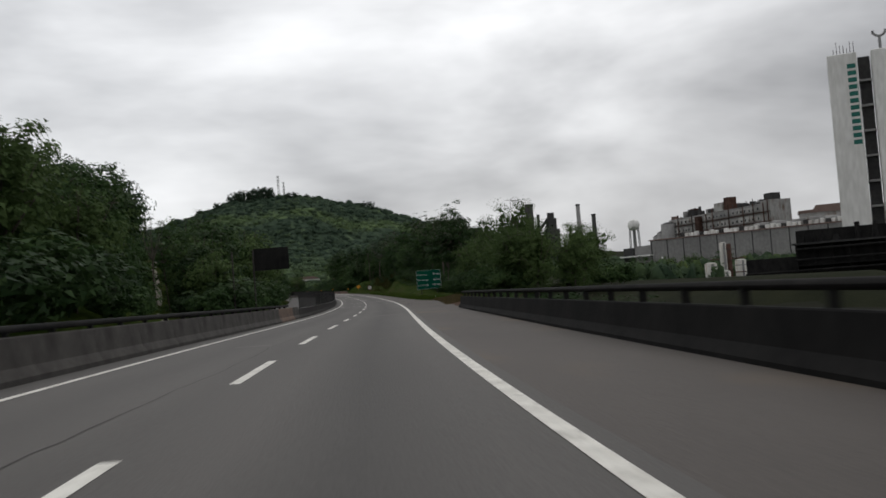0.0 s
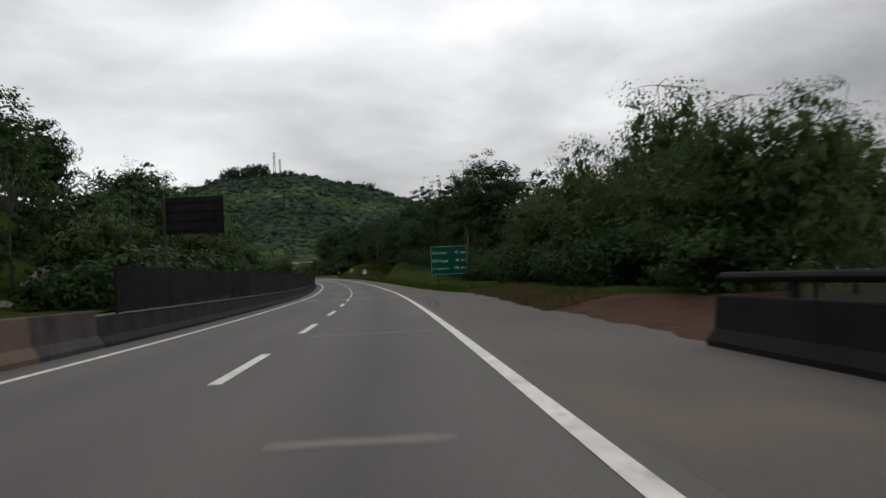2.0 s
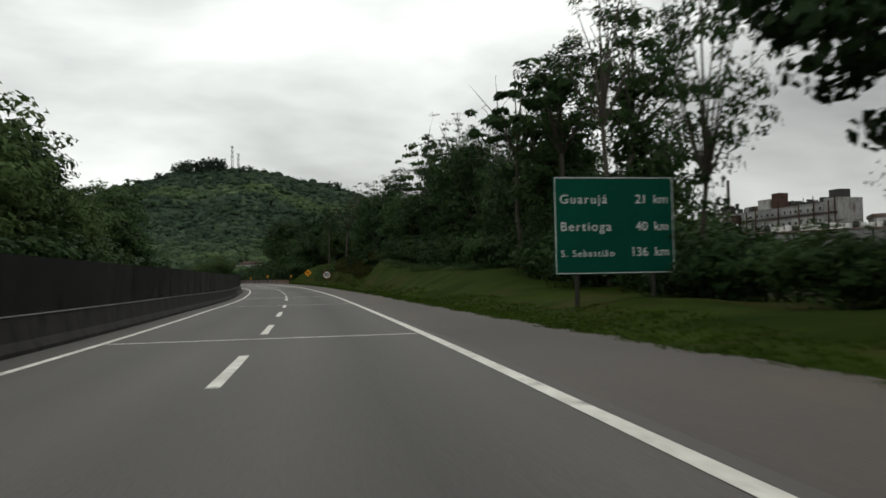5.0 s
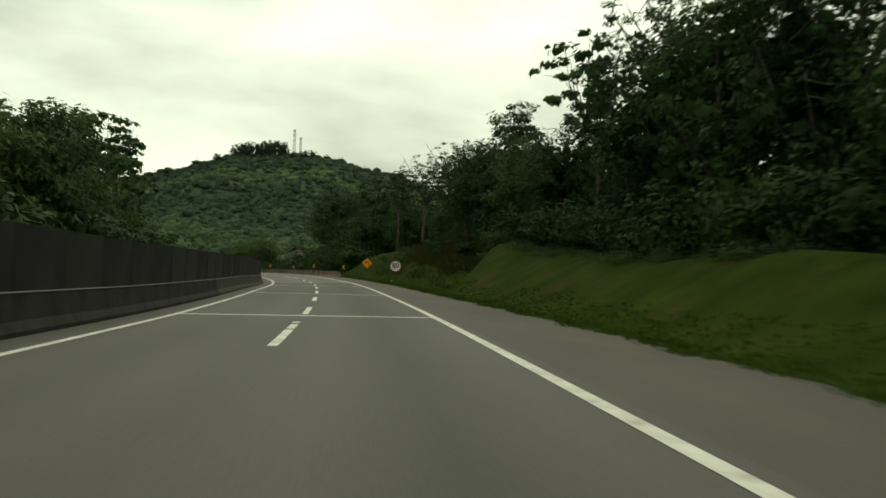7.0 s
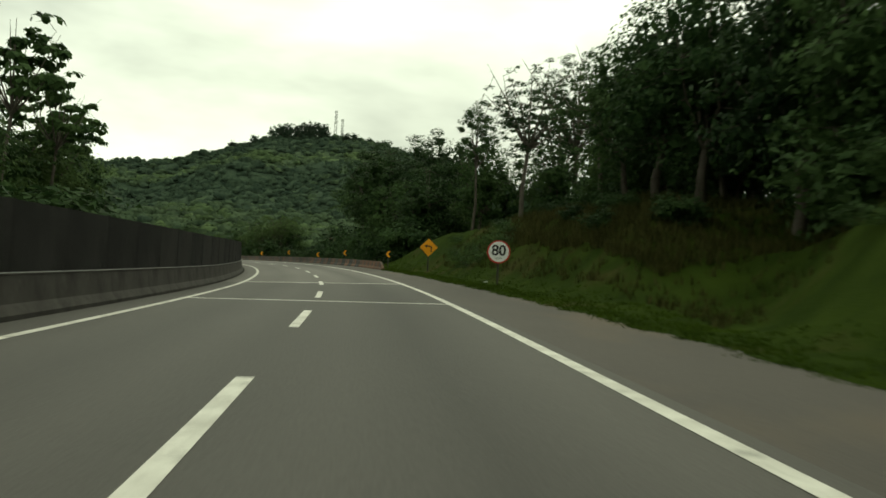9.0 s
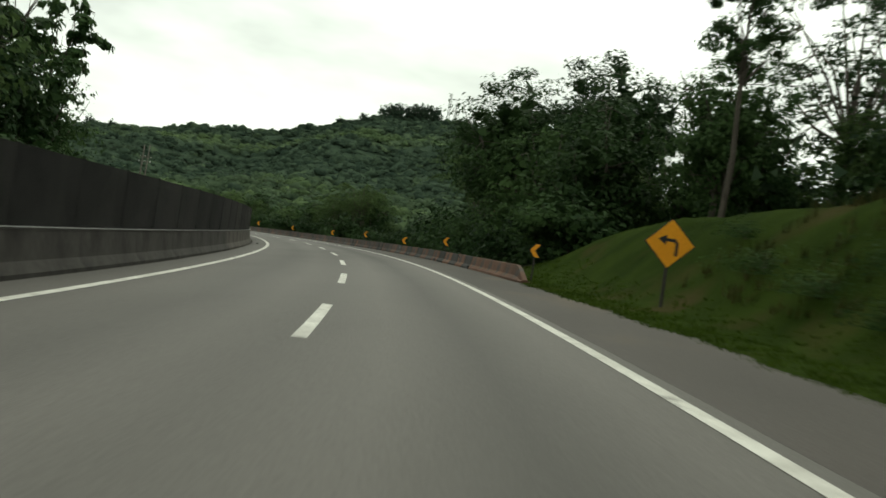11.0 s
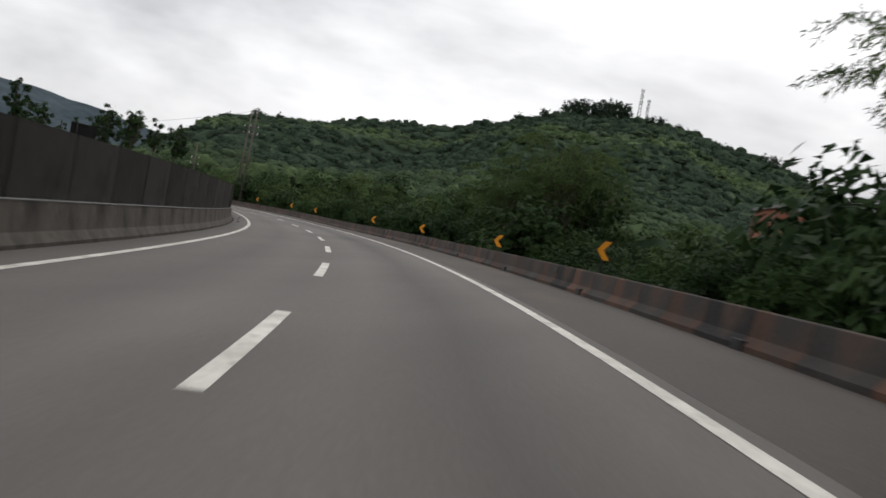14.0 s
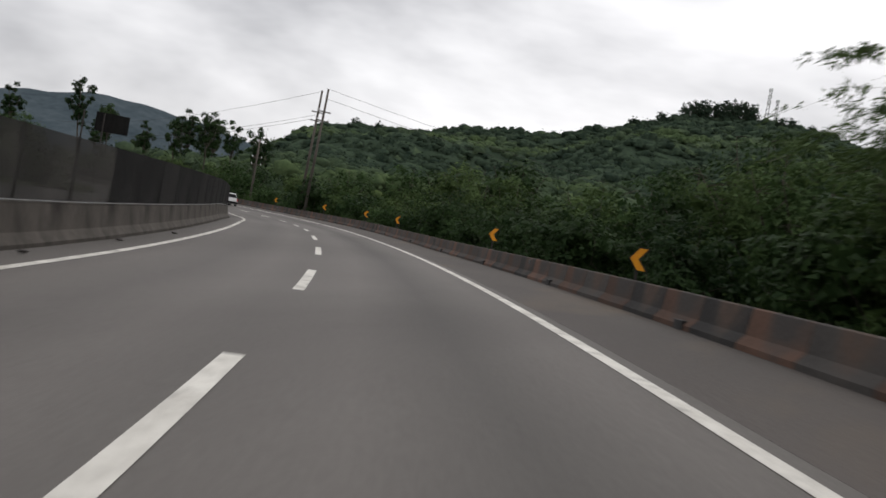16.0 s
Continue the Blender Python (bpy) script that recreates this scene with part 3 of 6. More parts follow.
left_low = barrier("median_barrier", 8.28, -56, 68, 4.0, 0.84, lambda s: M_FADED if 55 < s < 63 else M_CONCRETE, -1, "dark weathered concrete median barrier carrying a steel rail")
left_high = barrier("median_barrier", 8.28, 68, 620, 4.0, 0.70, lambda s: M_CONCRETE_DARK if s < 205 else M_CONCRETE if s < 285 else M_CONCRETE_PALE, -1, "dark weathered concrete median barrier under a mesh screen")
right_first = barrier("roadside_barrier", -3.75, -56, 62, 4.0, 0.72, [M_SOOT], 1, "dark concrete roadside barrier with a steel rail on posts")
right_curve = barrier("painted_barrier", -3.32, 287.6, 560, 1.9, 0.61, lambda s: ((M_OCHRE, M_BLACKP) if s < 322 else (M_OCHRE_WORN, M_BLACK_WORN))[0 if s < 295 else int((s - 287.6) / 1.9 + 0.9) % 2], 1, "concrete barrier painted in faded ochre and black blocks")
# the sloped end of the painted barrier
vv, ff = [], []
for y, k in ((0.0, 1.0), (0.35, 0.98), (0.8, 0.80), (1.9, 0.12)):
    for x, z in NJ:
        vv.append((x, y, z * k if z > 0 else z))
n = len(NJ)
ff = [(i * n + j, i * n + j + 1, (i + 1) * n + j + 1, (i + 1) * n + j) for i in range(3) for j in range(n - 1)] + [tuple(range(3 * n, 4 * n))]
end = mesh_object("end_piece", vv, ff, M_OCHRE, right_curve)
end.matrix_world = stand(287.6, -3.32, 0, 180) @ Matrix.Diagonal((1, 1, 0.9, 1))
for i in range(24):
    # a black block stands in for the darkness inside each drain opening
    bm = box(BM(), -0.16, -0.2, 0.0, 0.035, 0.2, 0.16, 0.01)
    slot = part("drain_slot", bm, M_BLACK, right_curve)
    slot.matrix_world = stand(297.2 + i * 10.1, -2.79, 0.0, 180)
    if i % 2 == 0:
        tag = part("reflector", box(BM(), 0.11, -0.016, 0.42, 0.17, 0.016, 0.55, 0.004), M_STEEL, right_curve)
        tag.matrix_world = stand(300.5 + i * 10.1, -3.07, 0.0, 180)


def rail(name, l, s0, s1, z0, z1, mat, label):
    root = thing(name, Matrix(), label, "rail")
    ss = np.arange(s0, s1 + 0.01, 2.0)
    prof = [(0.07 * math.cos(a), z1 + 0.07 * math.sin(a)) for a in np.linspace(0, 2 * math.pi, 9)]
    v, f = sweep(prof, ss, l)
    mesh_object("tube", v, f, mat, root, flat=False)
    me = None
    for s in np.arange(s0 + 1, s1, 2.5):
        if me is None:
            ob = part("post", box(BM(), -0.06, -0.05, z0, 0.06, 0.05, z1 - 0.04, 0.01), mat, root)
            me = ob.data
        else:
            ob = new("post", me)
            ob.parent = root
        ob.matrix_world = stand(s, l)


rail("barrier_rail", 8.02, -56, 62, 0.82, 0.98, M_SOOT, "dark steel tube rail on short posts over the concrete")
rail("barrier_rail", -3.52, -56, 60, 0.70, 0.98, M_SOOT, "dark steel tube rail on short posts over the concrete")

# ---------------------------------------------------------------- mesh screen over the median barrier
screen = thing("median_screen", Matrix(), "dark mesh anti-glare screen on steel posts over the median barrier", "screen")
v, f = sweep([(0.013 * math.cos(a), 0.715 + 0.013 * math.sin(a)) for a in np.linspace(0, 2 * math.pi, 7)], np.arange(70, 521, 3.0), 7.92)
mesh_object("bottom_rail", v, f, M_STEEL, screen, "pale steel bottom rail")
SEG = 3.0
SECTIONS = [(70, M_SCREEN_NEW), (88, M_SCREEN), (160, M_SCREEN_MID), (292, M_SCREEN_PALER), (364, M_SCREEN_TORN), (373, M_SCREEN_MID)]
section = -1
for i in range(150):
    s = 70 + i * SEG
    p, q = Vector(road(s, 8.0)), Vector(road(s + SEG, 8.0))
    mm = Matrix.Translation(p) @ Euler((math.atan2(q.z - p.z, SEG), 0, math.atan2(-(q.x - p.x), q.y - p.y))).to_matrix().to_4x4()
    now = max(k for k, (start, mat) in enumerate(SECTIONS) if s >= start)
    if now != section:
        section = now
        mat = SECTIONS[now][1]
        ob = part("panel", box(BM(), -0.015, 0.012, 0.70, 0.015, SEG - 0.012, 1.88), mat, screen)
        ob2 = part("post", box(BM(), -0.025, -0.03, 0.66, 0.025, 0.03, 1.90, 0.008), M_SCREEN_MID if now > 1 else M_SCREEN, screen)
        panel_me, post_me = ob.data, ob2.data
    else:
        ob, ob2 = new("panel", panel_me), new("post", post_me)
        ob.parent = ob2.parent = screen
    ob.matrix_world = ob2.matrix_world = mm

# ---------------------------------------------------------------- trees
def tree_meshes(seed, height, radius, base, leaf, count, clumps, droop=0.0, trunk_r=0.16, mat=M_LEAF, flatness=0.65, spread=0.8, limbs_n=6, twigs=2, slim=0.32, upright=False, fork_at=0.25, diamond=False, inner=0):
    """One tree: tapered trunk with limbs and twigs, and a crown of single leaves in clumps."""
    rng = np.random.default_rng(seed)
    V, F = [], []

    def tube(p, q, r0, r1, n=6):
        p, q = np.array(p), np.array(q)
        d = q - p
        d = d / (np.linalg.norm(d) + 1e-6)
        u = np.cross(d, [0.3, 0.9, 0.1])
        u /= np.linalg.norm(u) + 1e-6
        w = np.cross(d, u)
        b = len(V)
        for c, r in ((p, r0), (q, r1)):
            for a in range(n):
                t = 2 * math.pi * a / n
                V.append(c + r * (math.cos(t) * u + math.sin(t) * w))
        for a in range(n):
            F.append((b + a, b + (a + 1) % n, b + n + (a + 1) % n, b + n + a))

    fork = np.array([rng.normal(0, 0.03) * height, rng.normal(0, 0.03) * height, max(base + 0.1 * (height - base), fork_at * height)])
    mid = fork * 0.5 + rng.normal(0, 0.012, 3) * height * [1, 1, 0]
    tube((0, 0, -0.5), mid, trunk_r * 1.25, trunk_r)
    tube(mid, fork, trunk_r, trunk_r * 0.8)
    limbs = []
    for i in range(limbs_n):
        a = 2 * math.pi * (i + rng.random() * 0.7) / limbs_n
        rr = radius * rng.uniform(0.4, 0.9) * (0.35 if upright else 1)
        z = base + (height - base) * rng.uniform(0.35, 0.95)
        tip = np.array([fork[0] + rr * math.cos(a), fork[1] + rr * math.sin(a), z])
        knee = fork * 0.5 + tip * 0.5 + rng.normal(0, 0.05, 3) * height * 0.5
        tube(fork, knee, trunk_r * 0.55, trunk_r * 0.32, 5)
        tube(knee, tip, trunk_r * 0.32, trunk_r * 0.08, 5)
        limbs += [(fork, knee), (knee, tip)]
    top = np.array([fork[0] * 1.2, fork[1] * 1.2, height * 0.95])
    tube(fork, top, trunk_r * 0.7, trunk_r * 0.1, 5)
    limbs.append((fork, top))
    centres = []
    for i in range(clumps):
        u = rng.normal(size=3)
        u /= np.linalg.norm(u)
        rr = rng.random() ** 0.4
        lump = 1 + 0.25 * math.sin(3 * math.atan2(u[1], u[0]) + seed) * (1 - abs(u[2]))
        c = np.array([fork[0] + u[0] * radius * rr * lump, fork[1] + u[1] * radius * rr * lump, (base + height) / 2 + u[2] * (height - base) / 2 * rr])
        c += rng.normal(0, 0.09 * radius, 3)
        c[2] = max(c[2], 0.15)
        centres.append(c)
        if i % twigs == 0:
            best = min((np.linalg.norm(k + (t - k) * f - c), i2, f) for i2, (k, t) in enumerate(limbs) for f in (0.35, 0.7, 1.0))
            k, t = limbs[best[1]]
            s = k + (t - k) * best[2]
            m = (s + c) / 2 + rng.normal(0, 0.12, 3)
            tube(s, m, trunk_r * 0.17, trunk_r * 0.1, 3)
            tube(m, c, trunk_r * 0.1, trunk_r * 0.04, 3)
    centres = np.array(centres)
    per = max(1, count // clumps)
    sizes = rng.uniform(0.5, 1.3, clumps) * spread
    Cn = np.repeat(centres, per, 0)
    g = rng.normal(size=(len(Cn), 3))
    g *= (rng.random((len(Cn), 1)) ** 0.33 * 1.5) / (np.linalg.norm(g, axis=1)[:, None] + 1e-6)
    off = g * np.repeat(sizes, per)[:, None] * [1, 1, flatness]
    off[:, 2] -= droop * (off[:, 0] ** 2 + off[:, 1] ** 2)
    P = Cn + off
    P[:, 2] = np.maximum(P[:, 2], 0.05)
    N = len(P)
    out = (P - [fork[0], fork[1], (base + height) / 2]) / [radius, radius, max(0.1, (height - base) / 2)]
    nrm = rng.normal(size=(N, 3)) * 0.32 + g * 0.55 + out * 0.65 + [0, 0, 0.5]
    nrm /= np.linalg.norm(nrm, axis=1)[:, None]
    ax = np.cross(nrm, rng.normal(size=(N, 3)))
    ax /= np.linalg.norm(ax, axis=1)[:, None] + 1e-6
    ax[:, 2] -= droop * 1.5
    bx = np.cross(nrm, ax)
    L = leaf * rng.uniform(0.6, 1.35, N)[:, None]
    W = L * slim
    if diamond:
        q = np.stack([P - ax * L * 0.5, P - ax * L * 0.05 - bx * W, P + ax * L * 0.6 - [0, 0, leaf * 0.12], P - ax * L * 0.05 + bx * W], 1).reshape(-1, 3)
    else:
        q = np.stack([P - ax * L * 0.45 + bx * W, P - ax * L * 0.45 - bx * W, P + ax * L * 0.6], 1).reshape(-1, 3)
    corners = 4 if diamond else 3
    if inner:
        # large inner leaves, added to block light and darken the crown from within
        c = centres[rng.integers(0, clumps, inner)]
        heart = np.array([fork[0], fork[1], (base + height) / 2 - 0.06 * (height - base)])
        C = heart + (c - heart) * rng.uniform(0.3, 0.86, (inner, 1)) + rng.normal(0, 0.15, (inner, 3))
        C[:, 2] = np.maximum(C[:, 2], 0.2)
        e1 = rng.normal(size=(inner, 3))
        e1 /= np.linalg.norm(e1, axis=1)[:, None]
        e2 = np.cross(e1, rng.normal(size=(inner, 3)))
        e2 /= np.linalg.norm(e2, axis=1)[:, None] + 1e-6
        k = rng.uniform(0.22, 0.46, (inner, 1)) * (radius / 3.4)
        if diamond:
            qi = np.stack([C - e1 * k, C - e2 * k * 0.6, C + e1 * k, C + e2 * k * 0.6], 1)
        else:
            qi = np.stack([C - e1 * k + e2 * k * 0.7, C - e1 * k - e2 * k * 0.7, C + e1 * k], 1)
        q = np.concatenate([q, qi.reshape(-1, 3)])
        N += inner
    trunk = bpy.data.meshes.new("trunk")
    trunk.from_pydata([tuple(v) for v in V], [], F)
    trunk.materials.append(M_BARK)
    trunk.polygons.foreach_set("use_smooth", [True] * len(trunk.polygons))
    crown = bpy.data.meshes.new("crown")
    crown.from_pydata(q.tolist(), [], np.arange(corners * N).reshape(-1, corners).tolist())
    crown.materials.append(mat)
    return trunk, crown


KINDS, COUNT = {}, {}


def kind(key, name, label, category, nominal, variants):
    KINDS[key] = (name, label, category, nominal, variants)


BROAD = ("broadleaf_tree", "dark green broadleaf roadside tree with a dense uneven crown", "tree", 10.0)
kind("broad", *BROAD, [tree_meshes(10 + i, 10.0, 3.4, 1.2, 0.225, 5400, 130, 0.05, 0.2, (M_LEAF, M_LEAF3)[i], spread=0.62, limbs_n=8, diamond=True, inner=700) for i in range(2)])
kind("broad_far", *BROAD, [tree_meshes(14 + i, 10.0, 3.6, 0.8, 0.34, 2700, 90, 0.05, 0.2, (M_LEAF, M_LEAF3, M_LEAF, M_LEAF2)[i], spread=0.7, twigs=4, slim=0.4, inner=420) for i in range(4)])
FEATHER = ("feathery_tree", "light green feathery roadside tree with drooping twigs", "tree", 8.0)
kind("feather", *FEATHER, [tree_meshes(30 + i, 8.0, 3.3, 0.3, 0.19, 7600, 130, 0.16, 0.14, M_LEAF2, spread=0.7, flatness=0.5, limbs_n=8, slim=0.26, inner=700) for i in range(2)])
kind("feather_far", *FEATHER, [tree_meshes(33 + i, 8.0, 3.3, 0.3, 0.33, 3700, 90, 0.16, 0.14, M_LEAF2, spread=0.75, flatness=0.5, slim=0.32, twigs=4, inner=380) for i in range(2)])
kind("tall", "tall_thin_tree", "tall slender tree with a sparse open crown", "tree", 16.0,
     [tree_meshes(50 + i, 16.0, 2.4, 7.0, 0.26, 4200, 65, 0.05, 0.17, M_LEAF, spread=0.5, limbs_n=9, twigs=1, fork_at=0.5) for i in range(3)])
kind("tall_far", "tall_thin_tree", "tall slender tree standing over the far valley scrub", "tree", 16.0,
     [tree_meshes(55 + i, 16.0, 2.0, 9.0, 0.42, 1500, 30, 0.02, 0.15, M_LEAF3, spread=0.45, flatness=0.6, limbs_n=9, twigs=1, fork_at=0.5) for i in range(3)])
kind("open", "spreading_open_tree", "tall spreading tree with thin branches and sparse leaves", "tree", 15.0,
     [tree_meshes(60 + i, 15.0, 5.4, 6.0, 0.22, 5600, 150, 0.03, 0.21, M_LEAF3, spread=0.42, flatness=0.35, limbs_n=13, twigs=1, fork_at=0.42) for i in range(2)])
kind("bare", "half_bare_tree", "half bare grey tree with forked branches", "tree", 14.0,
     [tree_meshes(66, 14.0, 2.6, 6.0, 0.18, 700, 60, 0.0, 0.14, M_LEAF, spread=0.3, limbs_n=11, twigs=1, fork_at=0.45)])
kind("high", "high_crowned_tree", "dark tree with a dense high crown over a bare trunk", "tree", 14.0,
     [tree_meshes(72, 14.0, 4.6, 5.2, 0.24, 15000, 150, 0.14, 0.2, M_LEAF3, spread=0.72, limbs_n=9, twigs=1, fork_at=0.36, slim=0.3, inner=900)])
kind("large_leaf", "overhanging_tree", "dark tree with large hanging leaves and a high crown", "tree", 12.0,
     [tree_meshes(67, 12.0, 4.3, 3.6, 0.32, 6600, 105, 0.06, 0.2, M_LEAF3, spread=0.62, flatness=0.5, limbs_n=10, twigs=1, fork_at=0.42, slim=0.36, diamond=True, inner=150)])
kind("cecropia", "large_leaved_tree", "slender tree with large leaves in flat clusters at the branch tips", "tree", 14.0,
     [tree_meshes(68 + i, 14.0, 3.6, 7.0, 0.52, 900, 42, 0.02, 0.13, M_LEAF, spread=0.5, flatness=0.3, limbs_n=12, twigs=1, fork_at=0.5, slim=0.4, diamond=True) for i in range(2)])
kind("weeds", "weed_patch", "low dark patch of rough weeds on the grassy bank", "weeds", 1.0,
     [tree_meshes(90 + i, 1.0, 0.75, 0.05, 0.11, 900, 40, 0.1, 0.02, M_LEAF, spread=0.95, flatness=0.55, limbs_n=7, twigs=3, slim=0.3) for i in range(2)])
kind("droopy", "open_tree", "slender open tree with drooping sparse foliage along its trunk", "tree", 14.0,
     [tree_meshes(77, 14.0, 3.4, 3.4, 0.22, 3600, 90, 0.22, 0.14, M_LEAF3, spread=0.55, flatness=0.55, limbs_n=14, twigs=1, fork_at=0.3, slim=0.34)])
kind("brow", "hilltop_tree", "dense dark tree on the brow of the hill", "tree", 10.0, [tree_meshes(18 + i, 10.0, 3.6, 0.8, 0.6, 1100, 60, 0.05, 0.2, M_HILL2, spread=0.8, slim=0.45, twigs=8, inner=200) for i in range(3)])
SHRUB = ("roadside_shrub", "dense green roadside shrub with leaves down to the ground", "shrub", 4.6)
kind("shrub", *SHRUB, [tree_meshes(70 + i, 4.6, 2.6, 0.0, 0.21, 3900, 90, 0.08, 0.07, (M_LEAF, M_LEAF3, M_LEAF3)[i], spread=0.48, twigs=5, inner=420) for i in range(3)])
kind("shrub_far", *SHRUB, [tree_meshes(75 + i, 4.6, 2.6, 0.0, 0.32, 2000, 70, 0.08, 0.07, (M_LEAF, M_LEAF2, M_LEAF3)[i], spread=0.6, twigs=6, inner=300) for i in range(3)])
UNDER = ("thicket_bush", "dark thicket bush under the roadside trees", "shrub", 3.4)
kind("under", *UNDER, [tree_meshes(90 + i, 3.4, 2.6, 0.0, 0.26, 2000, 65, 0.05, 0.06, (M_LEAF3, M_LEAF)[i], spread=0.65, twigs=5, inner=360) for i in range(2)])
kind("under_far", *UNDER, [tree_meshes(94 + i, 3.4, 2.6, 0.0, 0.41, 1100, 50, 0.05, 0.06, (M_LEAF3, M_LEAF)[i], spread=0.7, twigs=6, inner=220) for i in range(2)])
def bamboo_meshes(seed, height, reach, culms, leaves):
    """A clump of thin culms that rise together and arch over, with hanging sprays of narrow leaves."""
    rng = np.random.default_rng(seed)
    P, D, stems = [], [], []
    for i in range(culms):
        a = 2 * math.pi * (i + rng.random()) / culms
        out, up = np.array([math.cos(a), math.sin(a), 0]), np.array([0, 0, 1.0])
        side = np.cross(out, up)
        r, h, foot = reach * rng.uniform(0.35, 1.0), height * rng.uniform(0.72, 1.0), out * rng.uniform(0.1, 0.6)
        line = [foot + out * r * t ** 2.3 + up * h * math.sin(t * 1.95) / 1.0 for t in np.linspace(0, 1, 9)]
        V, F = [], []
        for k, c in enumerate(line):
            w = 0.05 * (1 - k / 8.6)
            V += [c + out * w, c + side * w, c - out * w, c - side * w]
        for k in range(8):
            for m in range(4):
                F.append((4 * k + m, 4 * k + (m + 1) % 4, 4 * k + 4 + (m + 1) % 4, 4 * k + 4 + m))
        culm = bpy.data.meshes.new("culm")
        culm.from_pydata([tuple(v) for v in V], [], F)
        culm.materials.append(M_BARK)
        stems.append(culm)
        sprays = 15
        for k in range(sprays):
            t = rng.uniform(0.3, 1.0) ** 0.8 * 8
            c = line[min(7, int(t))] * (1 - t % 1) + line[min(8, int(t) + 1)] * (t % 1) if t < 8 else line[8]
            way = rng.normal(size=3) * [1, 1, 0.25] + out * 0.9
            way /= np.linalg.norm(way)
            n = max(3, leaves // (culms * sprays))
            u = rng.random((n, 1))
            L = rng.uniform(0.5, 1.25)
            P.append(c + way * u * L - up * (u * L) ** 2 * 0.45 + rng.normal(0, 0.07, (n, 3)))
            D.append(np.repeat((way * 0.75 - up * 0.55)[None], n, 0) + rng.normal(0, 0.38, (n, 3)))
    P, D = np.concatenate(P), np.concatenate(D)
    D /= np.linalg.norm(D, axis=1)[:, None]
    W = np.cross(D, rng.normal(size=D.shape))
    W /= np.linalg.norm(W, axis=1)[:, None] + 1e-6
    L = rng.uniform(0.14, 0.27, (len(P), 1))
    q = np.stack([P + W * L * 0.13, P - W * L * 0.13, P + D * L * 1.1], 1).reshape(-1, 3)
    crown = bpy.data.meshes.new("foliage")
    crown.from_pydata(q.tolist(), [], np.arange(len(q)).reshape(-1, 3).tolist())
    crown.materials.append(M_LEAF2)
    return stems, crown


kind("bamboo", "arching_bamboo", "light green bamboo clump with arching feathery stems", "bamboo", 10.0, [bamboo_meshes(110 + i, 10.0, 4.6, 34, 15000) for i in range(2)])


def plant_at(key, p, height, wide=1.0, turn=None):
    name, label, category, nominal, variants = KINDS[key]
    i = COUNT[key] = COUNT.get(key, 0) + 1
    trunk, crown = variants[i % len(variants)]
    k = height / nominal
    turn = (i * 137.5) % 360 if turn is None else turn
    ob = thing(name, Matrix.Translation(p) @ pose(0, 0, 0, 0, 0, turn) @ Matrix.Diagonal((k * wide, k * wide, k, 1)), label, category, group=category + "s along the road")
    stems = [("trunk", trunk)] if not isinstance(trunk, list) else [("culm", me) for me in trunk]
    for nm, me in stems + [("crown", crown)]:
        c = new(nm, me)
        c.parent = ob
    return ob


def plant(key, s, l, height, wide=1.0, turn=None):
    p = road(s, l, 0.0) + np.array([0, 0, float(rise(np.float64(s), np.float64(l))) - 0.05])
    return plant_at(key, p, height, wide, turn)


rt = np.random.default_rng(7)


def path_l(s):
    """Offset of the footpath on the far bank."""
    return np.interp(s, [98, 118, 160, 200, 210], [24.2, 28.5, 37.1, 43.7, 45.4])


def belt(key, s0, s1, step, l0, l1, h0, h1, wide=1.0):
    for s in np.arange(s0, s1, step):
        s, l, h, w = s + rt.uniform(-0.4, 0.4) * step, rt.uniform(l0, l1), rt.uniform(h0, h1), wide * rt.uniform(0.85, 1.15)
        if 90 < s < 212 and abs(l - path_l(s)) < 5.4:
            l = path_l(s) + (5.8 if l > path_l(s) else -5.8)
            if l < 19.5:
                continue
        plant(key, s, l, h, w)


# right side: feathery trees after the first barrier
plant("feather", 72, -10.4, 5.8, 0.8)
belt("feather", 74, 92, 5.0, -11.5, -9.0, 5.4, 6.4, 1.05)
plant("feather", 87, -11.2, 9.3, 0.75)
plant("feather", 78, -14.6, 5.6, 1.0)
plant("feather", 85, -16.8, 6.4, 1.0)
belt("feather", 91, 100, 4.5, -12.5, -10.0, 5.8, 6.8, 1.0)
belt("broad", 100, 124, 4.6, -12.6, -10.6, 6.0, 7.0, 1.05)
belt("under", 74, 122, 4.4, -10.0, -8.4, 2.0, 3.2, 1.2)
belt("under_far", 121, 152, 2.6, -33, -27, 2.2, 2.9, 1.2)
belt("under", 124, 150, 4.0, -13.5, -11.0, 1.5, 2.1, 1.3)
belt("under", 137, 166, 2.4, -12.5, -9.6, 1.6, 2.5, 1.3)
belt("under", 26, 60, 3.2, -6.4, -5.4, 1.4, 1.8, 0.9)
belt("broad_far", 94, 116, 7, -13.5, -12, 5.5, 7.0, 1.0)
plant("broad", 121, -11.2, 6.8, 1.05)
plant("broad", 125.5, -12.4, 7.2, 0.9)
plant("broad", 128.5, -13.2, 8.4, 0.95)
plant("broad", 132.0, -14.6, 7.4, 0.85)
plant("large_leaf", 134.4, -10.6, 11.2, 1.2)
plant("feather", 117, -10.6, 6.7, 1.05)
plant("feather", 111, -11.0, 7.3, 1.05)
plant("feather", 99.0, -10.0, 8.2, 0.62)
plant("broad", 131, -14.0, 7.6, 1.1)
plant("broad", 136.5, -15.6, 8.0, 1.1)
plant("feather", 141.0, -17.6, 7.0, 1.0)
belt("under", 149, 158, 3.0, -12.0, -10.5, 3.4, 4.2, 0.8)
plant("bare", 155, -10.0, 14.2, 0.8)
plant("droopy", 144.2, -9.7, 11.6, 0.85)
plant("broad", 161, -14.0, 9.0, 1.0)
plant("tall", 161, -13.0, 14.5, 1.2)
